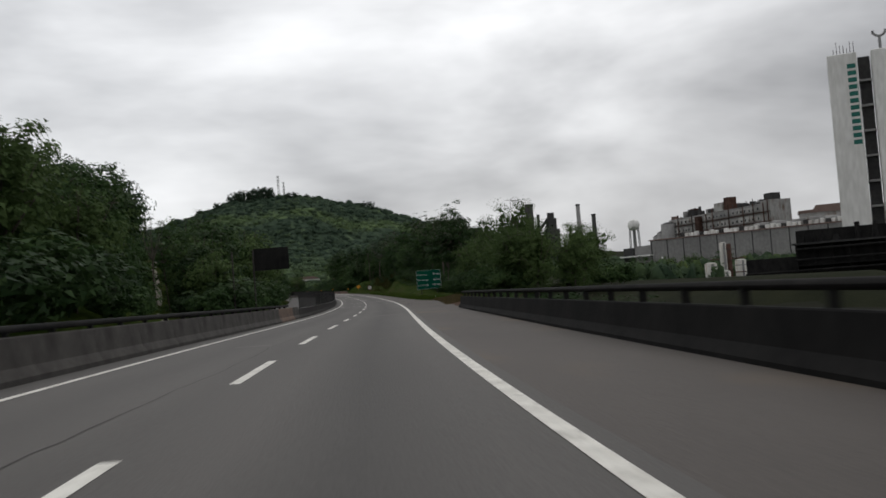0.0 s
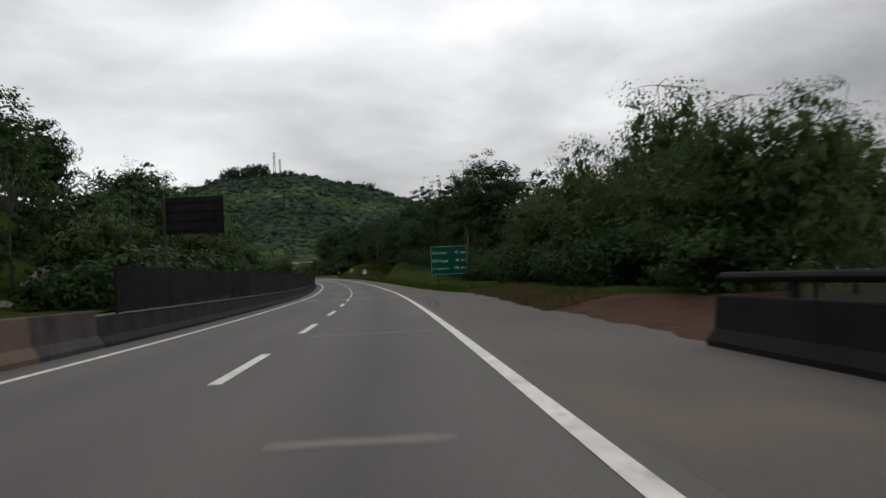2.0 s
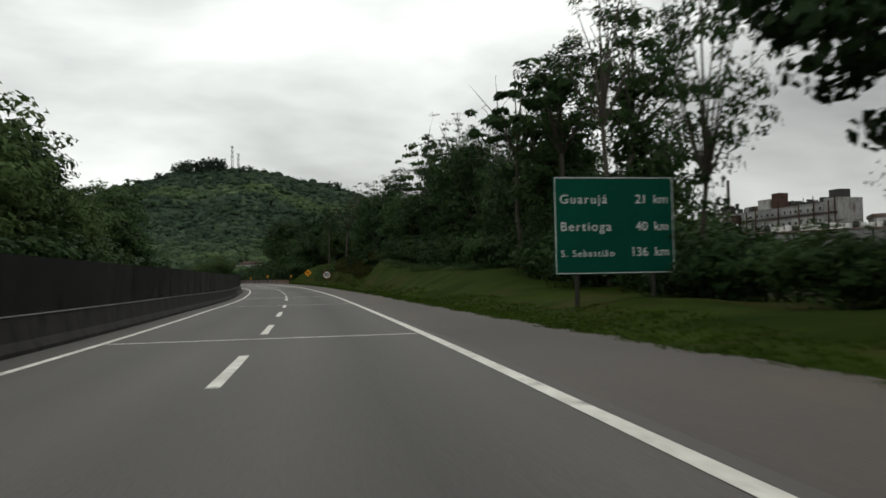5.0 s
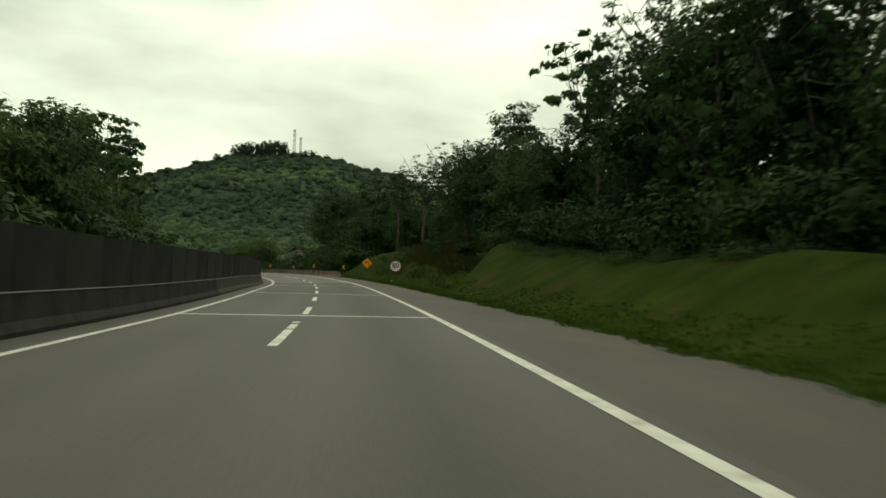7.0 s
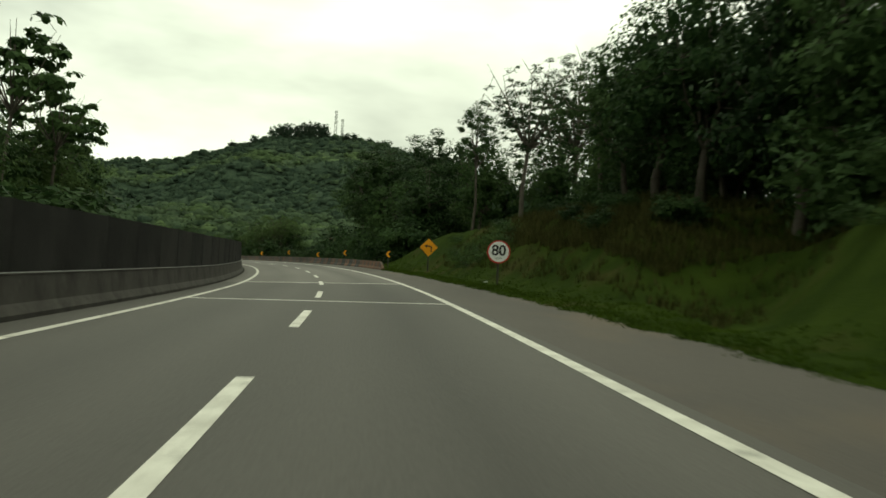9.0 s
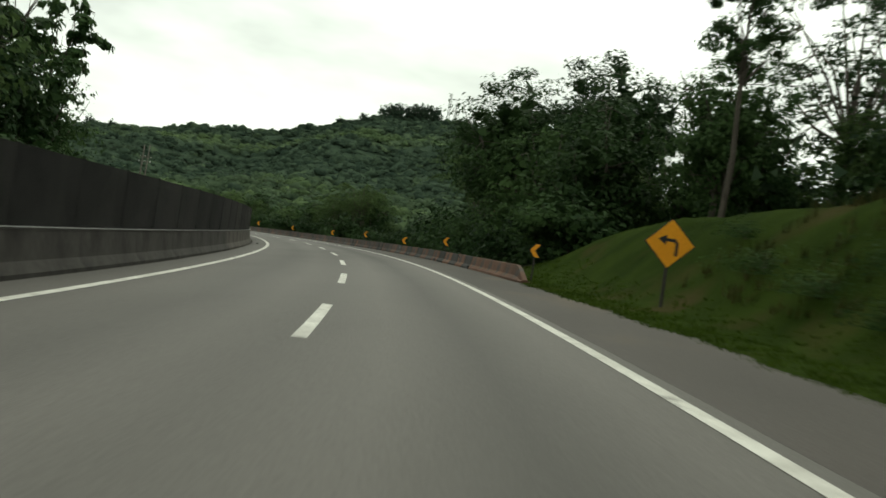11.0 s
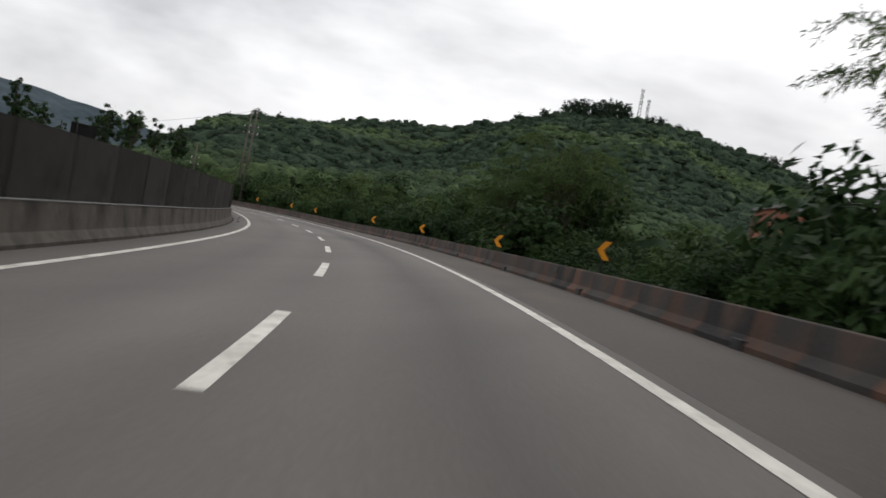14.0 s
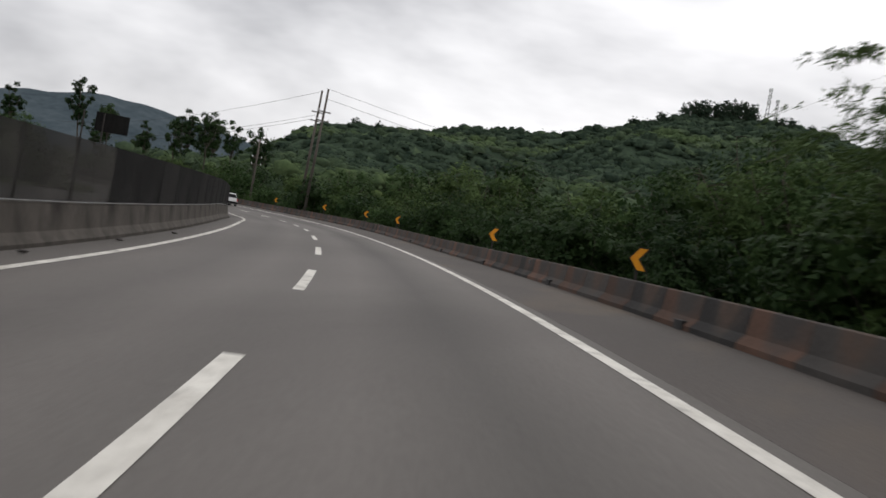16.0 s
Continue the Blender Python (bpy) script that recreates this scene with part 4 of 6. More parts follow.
plant("tall", 167, -11.5, 13.5, 1.3)
plant("broad", 170, -12.0, 9.5, 1.0)
plant("broad", 178, -13.0, 11.0, 1.05)
plant("cecropia", 172, -10.5, 12.5, 1.0)
plant("broad", 187, -13.5, 8.5, 1.05)
belt("broad_far", 176, 220, 6.5, -19, -15, 7.0, 9.0)
plant("open", 204, -13.0, 12.5, 0.85)
plant("tall", 199, -12.4, 12.0, 1.1)
plant("open", 193, -14.0, 13.0, 0.8)
belt("under", 186, 232, 2.6, -14.5, -11.5, 2.0, 3.0, 1.3)
belt("broad_far", 224, 239, 5.0, -17, -13, 6.4, 7.6)
plant("tall", 219, -12.5, 11.0, 1.2)
for s, l, h in ((225, -12.0, 8.2), (231, -12.4, 7.6), (207, -13.0, 11.4), (200, -12.6, 11.4), (194, -13.0, 10.5), (236, -11.6, 10.2), (241, -12.2, 10.4), (247, -11.2, 9.4), (253, -11.6, 9.6), (259, -12.4, 8.6)):
    plant("broad", s, l, h, 1.05)
belt("under", 158, 234, 5.0, -12.5, -10.5, 2.0, 3.4, 1.2)
# trees on the bank
for s, l, h in ((246.5, -7.2, 0.9), (249.0, -8.6, 1.1), (252.5, -7.6, 0.8), (256.0, -9.4, 1.0), (259.5, -8.2, 0.7), (243.0, -8.8, 1.2), (266.0, -7.4, 0.6), (229.0, -9.0, 1.2)):
    plant("under", s, l, h, 1.3)
plant("tall", 241.6, -12.7, 13.2, 1.3)
plant("broad", 250, -13.6, 7.5, 1.0)
plant("cecropia", 226, -13.2, 14.5, 0.9)
plant("open", 214, -14.5, 15.5, 0.9)
plant("broad", 213.5, -13.6, 8.4, 1.0)
plant("broad", 219.5, -15.2, 8.8, 1.0)
for i in range(26):
    plant("weeds", 176 + 2.1 * i, -8.3 - 0.5 * math.sin(i * 2.7), 0.36 + 0.14 * math.sin(i * 1.3), 1.7)
belt("broad_far", 238, 264, 4.0, -18, -14.5, 8.0, 9.6)
belt("broad_far", 264, 290, 5.0, -20, -14.5, 5.0, 7.2)
belt("under", 236, 286, 4.8, -16.5, -13.5, 2.4, 4.0, 1.2)
plant("open", 276.2, -11.2, 11.5, 0.95)
plant("tall", 286.2, -10.2, 11.0, 1.0)
for q, l, h in ((272.5, -5.9, 0.55), (269.0, -5.6, 0.5), (266.6, -6.0, 0.6), (265.4, -5.2, 0.5), (263.2, -5.5, 0.7), (262.2, -6.2, 0.6), (261.4, -6.8, 0.6), (260.2, -6.3, 0.75), (264.4, -7.2, 0.55), (276.0, -6.8, 0.45)):
    plant("weeds", q, l, h, 1.5)
plant("open", 268, -14.0, 10.5, 0.95)
plant("open", 285, -18.0, 14.5, 1.1)
plant("open", 297, -22.0, 15.5, 1.0)
plant("broad", 293, -12.5, 9.0, 1.0)
plant("broad", 301, -9.6, 10.0, 1.05)
plant("broad", 306, -8.8, 10.2, 1.05)
plant("broad", 312, -12.0, 10.0, 1.0)
plant("broad", 309.5, -9.8, 7.2, 0.9)
for s, l, h in ((308.5, -7.6, 4.6), (311.0, -8.4, 5.4), (314.0, -10.0, 6.0), (317.0, -11.8, 6.0), (320.0, -13.5, 6.0)):
    plant("shrub", s, l, h, 1.05)
plant("high", 318.0, -9.9, 14.6, 1.18)
plant("high", 325.0, -12.0, 14.8, 1.1)
plant("high", 311.0, -14.5, 15.5, 1.1)
plant("cecropia", 332.5, -12.5, 11.5, 0.8)
belt("under", 322, 336, 3.0, -13.5, -9.5, 4.0, 5.2, 0.9)
plant("bamboo", 341.0, -14.8, 12.0, 0.9)
for q, l, h, w in ((338.0, -11.5, 6.0, 0.9), (335.0, -13.5, 6.4, 0.9), (341.5, -13.0, 6.2, 0.9), (332.0, -11.6, 5.6, 0.9), (345.0, -15.6, 6.2, 0.9), (336.0, -17.0, 7.2, 0.9), (342.0, -18.5, 7.2, 0.9)):
    plant("under", q, l, h, w)
belt("under", 299, 334, 3.6, -9.4, -7.4, 2.4, 3.4, 1.2)
belt("broad_far", 295, 313, 3.6, -17, -12.5, 7.6, 9.2)
# outer side of the bend
plant("feather", 349, -15.0, 4.6, 0.9)
plant_at("broad", (-8.6, 352.0, 1.6), 7.0, 0.9)
plant_at("broad", (-11.8, 353.0, 1.6), 6.6, 0.9)
plant("broad", 366, -11.5, 8.4, 0.95)
plant("bamboo", 363.0, -8.8, 8.4, 1.1)
plant("feather", 376, -14.5, 9.0, 1.0)
plant("bamboo", 367.5, -7.8, 6.6, 1.2)
for s, l, h in ((364, -8.2, 4.6), (370, -9.2, 5.8), (374, -11.0, 6.6), (379, -10.2, 6.4), (384, -12.2, 7.2), (389, -10.8, 6.6), (395, -12.4, 7.0)):
    plant("feather" if s % 2 == 0 else "broad", s, l, h, 1.15)
plant("feather", 369, -8.2, 5.6, 0.9)
plant("broad", 390, -14.0, 8.6, 0.95)
belt("shrub", 335, 362, 3.8, -8.2, -6.2, 1.5, 2.9, 1.15)
belt("shrub", 362, 425, 5.2, -8.8, -6.4, 2.2, 4.9, 1.15)
belt("shrub_far", 336, 362, 5.0, -14, -10.0, 2.4, 3.2, 1.1)
belt("broad_far", 394, 470, 6.5, -15.5, -10, 5.0, 8.8, 1.2)
belt("feather_far", 398, 470, 11.0, -12, -9.5, 5.0, 6.6, 1.0)
belt("shrub_far", 425, 520, 5.0, -8.8, -6.4, 2.4, 5.0, 1.15)
belt("broad_far", 470, 520, 8.0, -18, -12, 6.5, 8.5, 1.05)
belt("feather_far", 345, 400, 13.0, -24, -18, 5.0, 6.0, 1.1)
# left side, beyond the opposite carriageway
belt("broad_far", -5, 80, 6.0, 26, 33, 10, 13, 1.15)
belt("under_far", -5, 68, 4.6, 21.0, 24.0, 3.0, 4.6, 1.3)
for s, l, h in ((77, 25.6, 9.5), (84, 28.0, 12.0), (92, 30.6, 14.5), (100, 33.4, 15.0), (72, 29.5, 13.0)):
    plant("broad_far", s, l, h, 0.95)
for i in range(15):
    q = 70 + 3.4 * i
    if 80 < q < 99:
        continue
    plant("under_far", q, float(path_l(max(q, 98.0))) - 0.225 * max(98.0 - q, 0.0) + 3.6 + 1.2 * (i % 2), 3.0 + 0.9 * math.sin(i * 2.1), 1.25)
for i in range(13):
    q = 118 + 6.5 * i
    plant("under_far", q, float(path_l(q)) + (3.2 if i % 2 else -3.4), 2.6 + 0.7 * math.sin(i * 1.7), 1.2)
belt("broad_far", 120, 136, 5.5, 25, 33, 8.0, 10.0, 1.15)
belt("broad_far", 136, 214, 5.5, 23, 32, 10.5, 13.5, 1.15)
plant("bare", 128, 31, 13.5, 0.9)
plant("cecropia", 132, 30, 12.0, 0.9)
belt("broad_far", 50, 214, 8.0, 40, 52, 12, 15, 1.2)
plant("open", 66, 36, 14.0, 0.8)
plant("bare", 46, 30, 14.5, 1.0)
plant("bare", 58, 31, 14.0, 0.9)
plant("open", 40, 33, 14.0, 0.8)
plant("cecropia", 176, 29, 15.0, 0.9)
plant("bare", 182, 32, 15.5, 0.8)
plant("broad_far", 165, 21.5, 12.5, 1.0)
belt("under_far", 116, 300, 4.8, 20, 23.5, 3.0, 4.8, 1.3)
belt("feather_far", 122, 230, 13, 21, 25, 7, 9)
belt("broad_far", 214, 308, 6.0, 23, 31, 9.0, 11.5, 1.1)
plant("cecropia", 256, 23.0, 15.0, 1.0)
for q, l, h in ((226, 20.5, 9.0), (234, 22.5, 11.0), (243, 24.5, 12.5), (252, 26.5, 14.0)):
    plant("broad_far", q, l, h, 1.05)
plant("cecropia", 288, 25.0, 18.0, 1.0)
plant("cecropia", 297, 24.0, 15.5, 1.0)
plant("open", 290, 30.0, 16.0, 0.8)
plant("broad_far", 331, 24.0, 10.5, 1.0)
plant("broad", 324, 23.0, 11.5, 1.0)
plant("broad_far", 316, 25.0, 12.5, 1.1)
plant("cecropia", 334, 23.6, 17.0, 0.95)
plant("cecropia", 322, 26.0, 17.5, 0.9)
belt("shrub_far", 342, 520, 5.5, 20, 25, 2.2, 3.0, 1.2)
belt("under_far", 300, 342, 4.6, 20, 23, 3.0, 4.2, 1.2)
for x, y, h in ((-196, 579, 30), (-203, 585, 27), (-188, 590, 27), (-214, 590, 31), (-224, 600, 33), (-262, 605, 32), (-255, 596, 26), (-240, 600, 24), (-232, 588, 22), (-220, 596, 21), (-290, 590, 26), (-310, 600, 28), (-175, 600, 19)):
    plant_at("tall_far", (x, y, -2.5), h, 1.0)
for x, y, h in ((-138, 487, 8.5), (-133, 493, 9.5), (-137, 499, 10.5), (-131, 502, 11.5), (-134, 510, 11), (-127, 513, 12), (-130, 521, 12.5), (-123, 524, 12), (-142, 505, 10), (-146, 514, 12), (-139, 519, 12.5), (-118, 532, 13), (-150, 498, 9), (-155, 506, 10.5), (-112, 520, 10), (-160, 498, 9)):
    plant_at("broad_far", (x, y, -0.5), h, 1.15)
belt("broad_far", 478, 606, 5.0, 20.5, 27, 5.6, 7.4, 1.1)
for x, y, h in ((-204, 513, 24), (-194, 525, 29), (-190, 529, 24), (-183, 534, 21), (-177, 539, 24), (-172, 543, 27), (-167, 546, 25), (-162, 549, 25), (-214, 505, 26), (-225, 498, 28)):
    plant_at("tall_far", (x, y, -1.5), h, 0.8)

# ---------------------------------------------------------------- woods on the hill and the valley floor
def woods(name, label, x0, x1, y0, y1, step, size, per, leaf, seed, keep, mats=(M_FOREST, M_FOREST2, M_FOREST3), solid=True, bias=None, flat=1.0, under=0.0):
    rng = np.random.default_rng(seed)
    X, Y = np.meshgrid(np.arange(x0, x1, step), np.arange(y0, y1, step))
    X = (X + rng.uniform(-0.5, 0.5, X.shape) * step).ravel()
    Y = (Y + rng.uniform(-0.5, 0.5, Y.shape) * step).ravel()
    s, l = to_road(X, Y)
    ok = keep(X, Y, s, l)
    X, Y, s, l = X[ok], Y[ok], s[ok], l[ok]
    low = hollow(s, l)
    near = road(s, np.clip(l, -200, 200))[:, 2] + rise(s, l) * (1 - smooth(40, 62, -l)) - low - 0.2
    far = smooth(60, 260, np.abs(l))
    Z = near * (1 - far) - 2.0 * far + hill(X, Y) * smooth(12, 60, np.abs(l))
    n = len(X)
    big = rng.uniform(0.5, 1.0, n) ** 1.2 * 1.45 * size
    tallness = rng.uniform(0.45, 1.0, n) * size * 0.75 + big * 0.35 + 0.8 * low
    mid = np.stack([X, Y, Z + tallness * (0.55 + 0.62 * (1 - flat))], -1)
    C = np.repeat(mid, per, 0)
    u = rng.normal(size=(n * per, 3))
    u /= np.linalg.norm(u, axis=1)[:, None]
    u[:, 2] = np.abs(u[:, 2]) * 1.2 - 0.35
    lobe = 1 + 0.22 * np.sin(u[:, :1] * 5 + np.repeat(rng.uniform(0, 6, n), per)[:, None]) * np.cos(u[:, 1:2] * 4)
    r = rng.random((n * per, 1)) ** 0.16 * lobe
    P = C + u * r * np.stack([np.repeat(big, per) * 0.62, np.repeat(big, per) * 0.62, np.repeat(tallness, per) * 0.62 * flat], -1)
    N = len(P)
    nrm = u * 0.8 + rng.normal(size=(N, 3)) * 0.22 + [0, 0, 0.4]
    nrm /= np.linalg.norm(nrm, axis=1)[:, None]
    ax = np.cross(nrm, rng.normal(size=(N, 3)))
    ax /= np.linalg.norm(ax, axis=1)[:, None] + 1e-6
    bx = np.cross(nrm, ax)
    L = leaf * rng.uniform(0.6, 1.4, (N, 1))
    q = np.stack([P - ax * L * 0.5 + bx * L * 0.45, P - ax * L * 0.5 - bx * L * 0.45, P + ax * L * 0.6], 1).reshape(-1, 3)
    # an uneven closed body under the leaves of every crown
    na, nb = 7, 3
    aa = np.arange(na) * 2 * math.pi / na
    bb = np.radians([-25.0, 15.0, 52.0])
    dome = np.array([(math.cos(b) * math.cos(a), math.cos(b) * math.sin(a), math.sin(b)) for b in bb for a in aa] + [(0, 0, 1.0)])
    nd = len(dome)
    bump = rng.uniform(0.3, 0.88, (n, nd, 1))
    axes = np.stack([big * 0.62, big * 0.62, tallness * 0.62 * flat], -1)
    D = (mid[:, None] + dome[None] * bump * axes[:, None]).reshape(-1, 3)
    ring = [(j * na + i, j * na + (i + 1) % na, (j + 1) * na + (i + 1) % na, (j + 1) * na + i) for j in range(nb - 1) for i in range(na)]
    cap = [((nb - 1) * na + i, (nb - 1) * na + (i + 1) % na, nd - 1) for i in range(na)]
    body = ring + cap if solid else []
    leaves = np.arange(3 * N).reshape(-1, 3).tolist()
    bodies = [tuple(3 * N + k * nd + v for v in f) for k in range(n) for f in body]
    verts = np.concatenate([q, D]) if solid else q
    sheet, tone = [], []
    if under:
        # an added bumpy sheet at canopy height that closes the dark gaps between crowns
        ux, uy = np.arange(x0, x1, 5.0), np.arange(y0, y1, 5.0)
        UX, UY = np.meshgrid(ux, uy)
        UX, UY = UX + rng.uniform(-2, 2, UX.shape), UY + rng.uniform(-2, 2, UX.shape)
        us, ul = to_road(UX, UY)
        good = keep(UX, UY, us, ul)
        UZ = -2.0 + hill(UX, UY) + under * rng.uniform(0.6, 1.35, UX.shape)
        b, m = len(verts), len(ux)
        verts = np.concatenate([verts, np.stack([UX, UY, UZ], -1).reshape(-1, 3)])
        which_u = (bias(UX, UY) + rng.normal(0, 0.4, UX.shape))
        for j in range(len(uy) - 1):
            for i in range(m - 1):
                if good[j, i] and good[j + 1, i] and good[j, i + 1] and good[j + 1, i + 1]:
                    a = b + j * m + i
                    sheet.append((a, a + 1, a + m + 1, a + m))
                    tone.append(2 if which_u[j, i] > 0.75 else 1 if which_u[j, i] < -0.1 else 0)
    me = bpy.data.meshes.new(name)
    me.from_pydata(verts.tolist(), [], leaves + bodies + sheet)
    for mat in mats:
        me.materials.append(mat)
    patch = np.sin(X * 0.045 + 1) * np.sin(Y * 0.038) + rng.normal(0, 0.55, n)
    if bias is not None:
        patch = patch * 0.5 + bias(X, Y)
    which = np.where(patch > 0.75, 2, np.where(patch < -0.1, 1, 0))
    me.polygons.foreach_set("material_index", np.concatenate([np.repeat(which, per), np.repeat(which, len(body)), np.array(tone, int)]).astype(np.int32))
    me.polygons.foreach_set("use_smooth", np.concatenate([np.zeros(N, bool), np.ones(n * len(body) + len(sheet), bool)]))
    return tagged(new(name, me), label, "woods", kind="stuff")


def slope_tone(x, y):
    """Paler tone on the shelf and the foot, darker on the brow and in the hollow."""
    return np.interp(before_crest(x, y) + 14 * np.sin(x * 0.03 + 0.6), [0, 45, 62, 105, 122, 190, 225, 320], [-0.5, -0.5, 1.1, 0.95, -0.9, -0.7, 0.1, 0.7])


woods("hill_forest", "dense dark green forest over the whole hillside", -430, 150, 700, 985, 5.2, 7.0, 22, 0.95, 3, lambda x, y, s, l: (hill(x, y) > 6) & (before_crest(x, y) > -16) & (np.abs(l) > 30) & (x + 31 + 0.566 * (y - 347) > -80), (M_HILL, M_HILL2, M_HILL3), bias=slope_tone, flat=0.75, under=5.0)
woods("ridge_forest", "uneven row of trees along the crest of the hill", -400, 130, 840, 985, 4.6, 8.0, 40, 0.85, 12, lambda x, y, s, l: (hill(x, y) > 6) & (np.abs(before_crest(x, y)) < 7) & (x + 31 + 0.566 * (y - 347) > -80), (M_HILL, M_HILL2, M_HILL3), bias=slope_tone)
woods("hill_foot_forest", "green forest on the lower slope of the hill", -400, 200, 470, 700, 6.8, 7.2, 48, 0.8, 4, lambda x, y, s, l: (hill(x, y) > 1.5) & (x + 31 + 0.566 * (y - 347) > -80) & ((l < -60) | (l > 75) & (s > 330)) & ~((np.abs(x + 33) < 11) & (y > 545) & (y < 606)), (M_HILL, M_HILL2, M_HILL3), bias=slope_tone, flat=0.75, under=5.0)
woods("valley_woods", "dense dark woods behind the roadside trees", -60, 120, 90, 345, 6.0, 8.0, 130, 0.6, 5,
      lambda x, y, s, l: (l < -19) & (s > 150) & (s < 311) & (l > -62) & (l > -0.34 * (s - 116)) & (l > -0.19 * s), solid=False)
woods("valley_scrub", "rounded green scrub on the valley floor beyond the shrubs", -330, 200, 250, 640, 6.6, 5.6, 240, 0.42, 6,
      lambda x, y, s, l: (l < -19) & (s > 332) & (l > -62))
woods("far_scrub", "low green scrub on the far valley floor", -480, 200, 250, 740, 8.6, 4.2, 40, 0.65, 9,
      lambda x, y, s, l: (l > 28) & (l < 190) & (s > 340) & (hill(x, y) < 12))
woods("factory_trees", "low dark trees between the road and the factory", 20, 170, 120, 420, 5.5, 3.6, 50, 0.5, 10,
      lambda x, y, s, l: (l < -0.24 * s - 6) & (y > 150) & ((x < 70) | (y > 250)) & (y > 1.75 * x + 10) & (y > 170))
woods("left_bank_woods", "dense dark woods up the bank beyond the opposite road", -150, 0, -20, 320, 6.5, 7.5, 110, 0.62, 8,
      lambda x, y, s, l: (l > 36) & (s < 290) & (l < 85) & ((s > 210) | (s < 90) | (np.abs(l - path_l(s)) > 7)), solid=False)
for x, k in ((-121, 13), (-117, 15), (-113, 16), (-109, 15.5), (-103, 16), (-99, 17), (-95, 17), (-91, 17.5), (-87, 17), (-83.5, 15.5), (-66, 11), (-60, 11), (-150, 11), (-134, 12), (-48, 9), (8, 11), (14, 13), (-310, 12), (-296, 10)):
    y = float(np.interp(x, [-340, -85, 50], [872, 953, 953]))
    plant_at("brow", (x, y, float(hill(np.float64(x), np.float64(y))) - 0.5), k, 0.9)
# ---------------------------------------------------------------- far mountains
mv, mf = [], []
prof = [(-78, 2.5), (-66, 3.2), (-58, 3.0), (-52, 3.5), (-47, 3.6), (-44, 4.1), (-41, 4.5), (-38, 4.15), (-36, 3.9), (-33, 3.3), (-31, 2.9), (-28, 2.3), (-24, 1.6), (-18, 1.2), (0, 1.0), (25, 1.2), (60, 1.5)]
azs = np.linspace(-78, 60, 140)
el = np.interp(azs, [p[0] for p in prof], [p[1] for p in prof]) + 0.10 * np.sin(azs * 3.1) * np.sin(azs * 1.3)
for a, e in zip(azs, el):
    for k, hh in ((1.0, -20), (1.12, 0.45), (1.25, 1.0), (1.4, 0.3)):
        d = 2300 * k
        z = -20 if hh < 0 else math.tan(radians(e)) * 2300 * 1.25 * hh + 4
        mv.append((-20 + d * math.sin(radians(a)), 310 + d * math.cos(radians(a)), z))
mf = [(i * 4 + j, (i + 1) * 4 + j, (i + 1) * 4 + j + 1, i * 4 + j + 1) for i in range(len(azs) - 1) for j in range(3)]
tagged(mesh_object("backdrop_mountains", mv, mf, M_MOUNTAIN, flat=False), "distant mountain range tinted blue-grey for haze", "mountain", kind="structure")


# ---------------------------------------------------------------- tufts of grass on the banks
def tufts(name, label, s0, s1, number, off, seed, size, mat):
    rng = np.random.default_rng(seed)
    s = rng.uniform(s0, s1, number)
    u = off[0] + (off[1] - off[0]) * rng.random(number) ** 1.6
    l = -(grass_edge(s) + u) if off[1] > 0 and seed < 50 else u
    base = road(s, l, 0.0)
    base[:, 2] += (edge(s, l) if seed < 50 else uneven(s, l)) - 0.01
    blades = 7
    P = np.repeat(base, blades, 0) + np.concatenate([rng.normal(0, 0.09, (number * blades, 2)), np.zeros((number * blades, 1))], 1)
    h = (size * rng.uniform(0.5, 1.4, number * blades))[:, None]
    a = rng.uniform(0, 2 * math.pi, number * blades)
    side = np.stack([np.cos(a), np.sin(a), 0 * a], -1) * 0.022
    bend = np.stack([-np.sin(a), np.cos(a), 0 * a], -1) * h * rng.uniform(-0.7, 0.7, (number * blades, 1)) + np.array([0, 0, 1.0]) * h
    q = np.stack([P - side, P + side, P + bend], 1).reshape(-1, 3)
    me = bpy.data.meshes.new(name)
    me.from_pydata(q.tolist(), [], np.arange(3 * len(P)).reshape(-1, 3).tolist())
    me.materials.append(mat)
    return tagged(new(name, me), label, "grass", kind="stuff")


M_BLADE = material("grass_blades", (0.0234, 0.0426, 0.0055), (0.0646, 0.1004, 0.0151), 0.4, 0.8, island=0.25, through_light=0.3, spec=0.02)
M_DRYBLADE = material("dry_grass_blades", (0.05, 0.040, 0.016), (0.13, 0.095, 0.042), 0.4, 0.8, island=0.4, through_light=0.2)
M_WEED = material("dull_brown_weeds", (0.022, 0.026, 0.008), (0.07, 0.066, 0.024), 0.5, 0.8, island=0.4, through_light=0.2, spec=0.02)
tufts("verge_tufts", "short green grass tufts on the roadside bank", 76, 296, 9000, (0.02, 2.4), 21, 0.07, M_BLADE)
tufts("dry_tufts", "dry yellowish grass at the shoulder's edge", 75, 110, 3400, (0.0, 2.2), 22, 0.12, M_DRYBLADE)
tufts("bank_weeds", "tall dark weeds on the steep bank", 238, 262, 2200, (3.8, 11.0), 23, 0.40, M_WEED)
tufts("bank_weeds", "scattered dull weeds on the bank", 230, 276, 900, (2.6, 11.0), 24, 0.30, M_WEED)

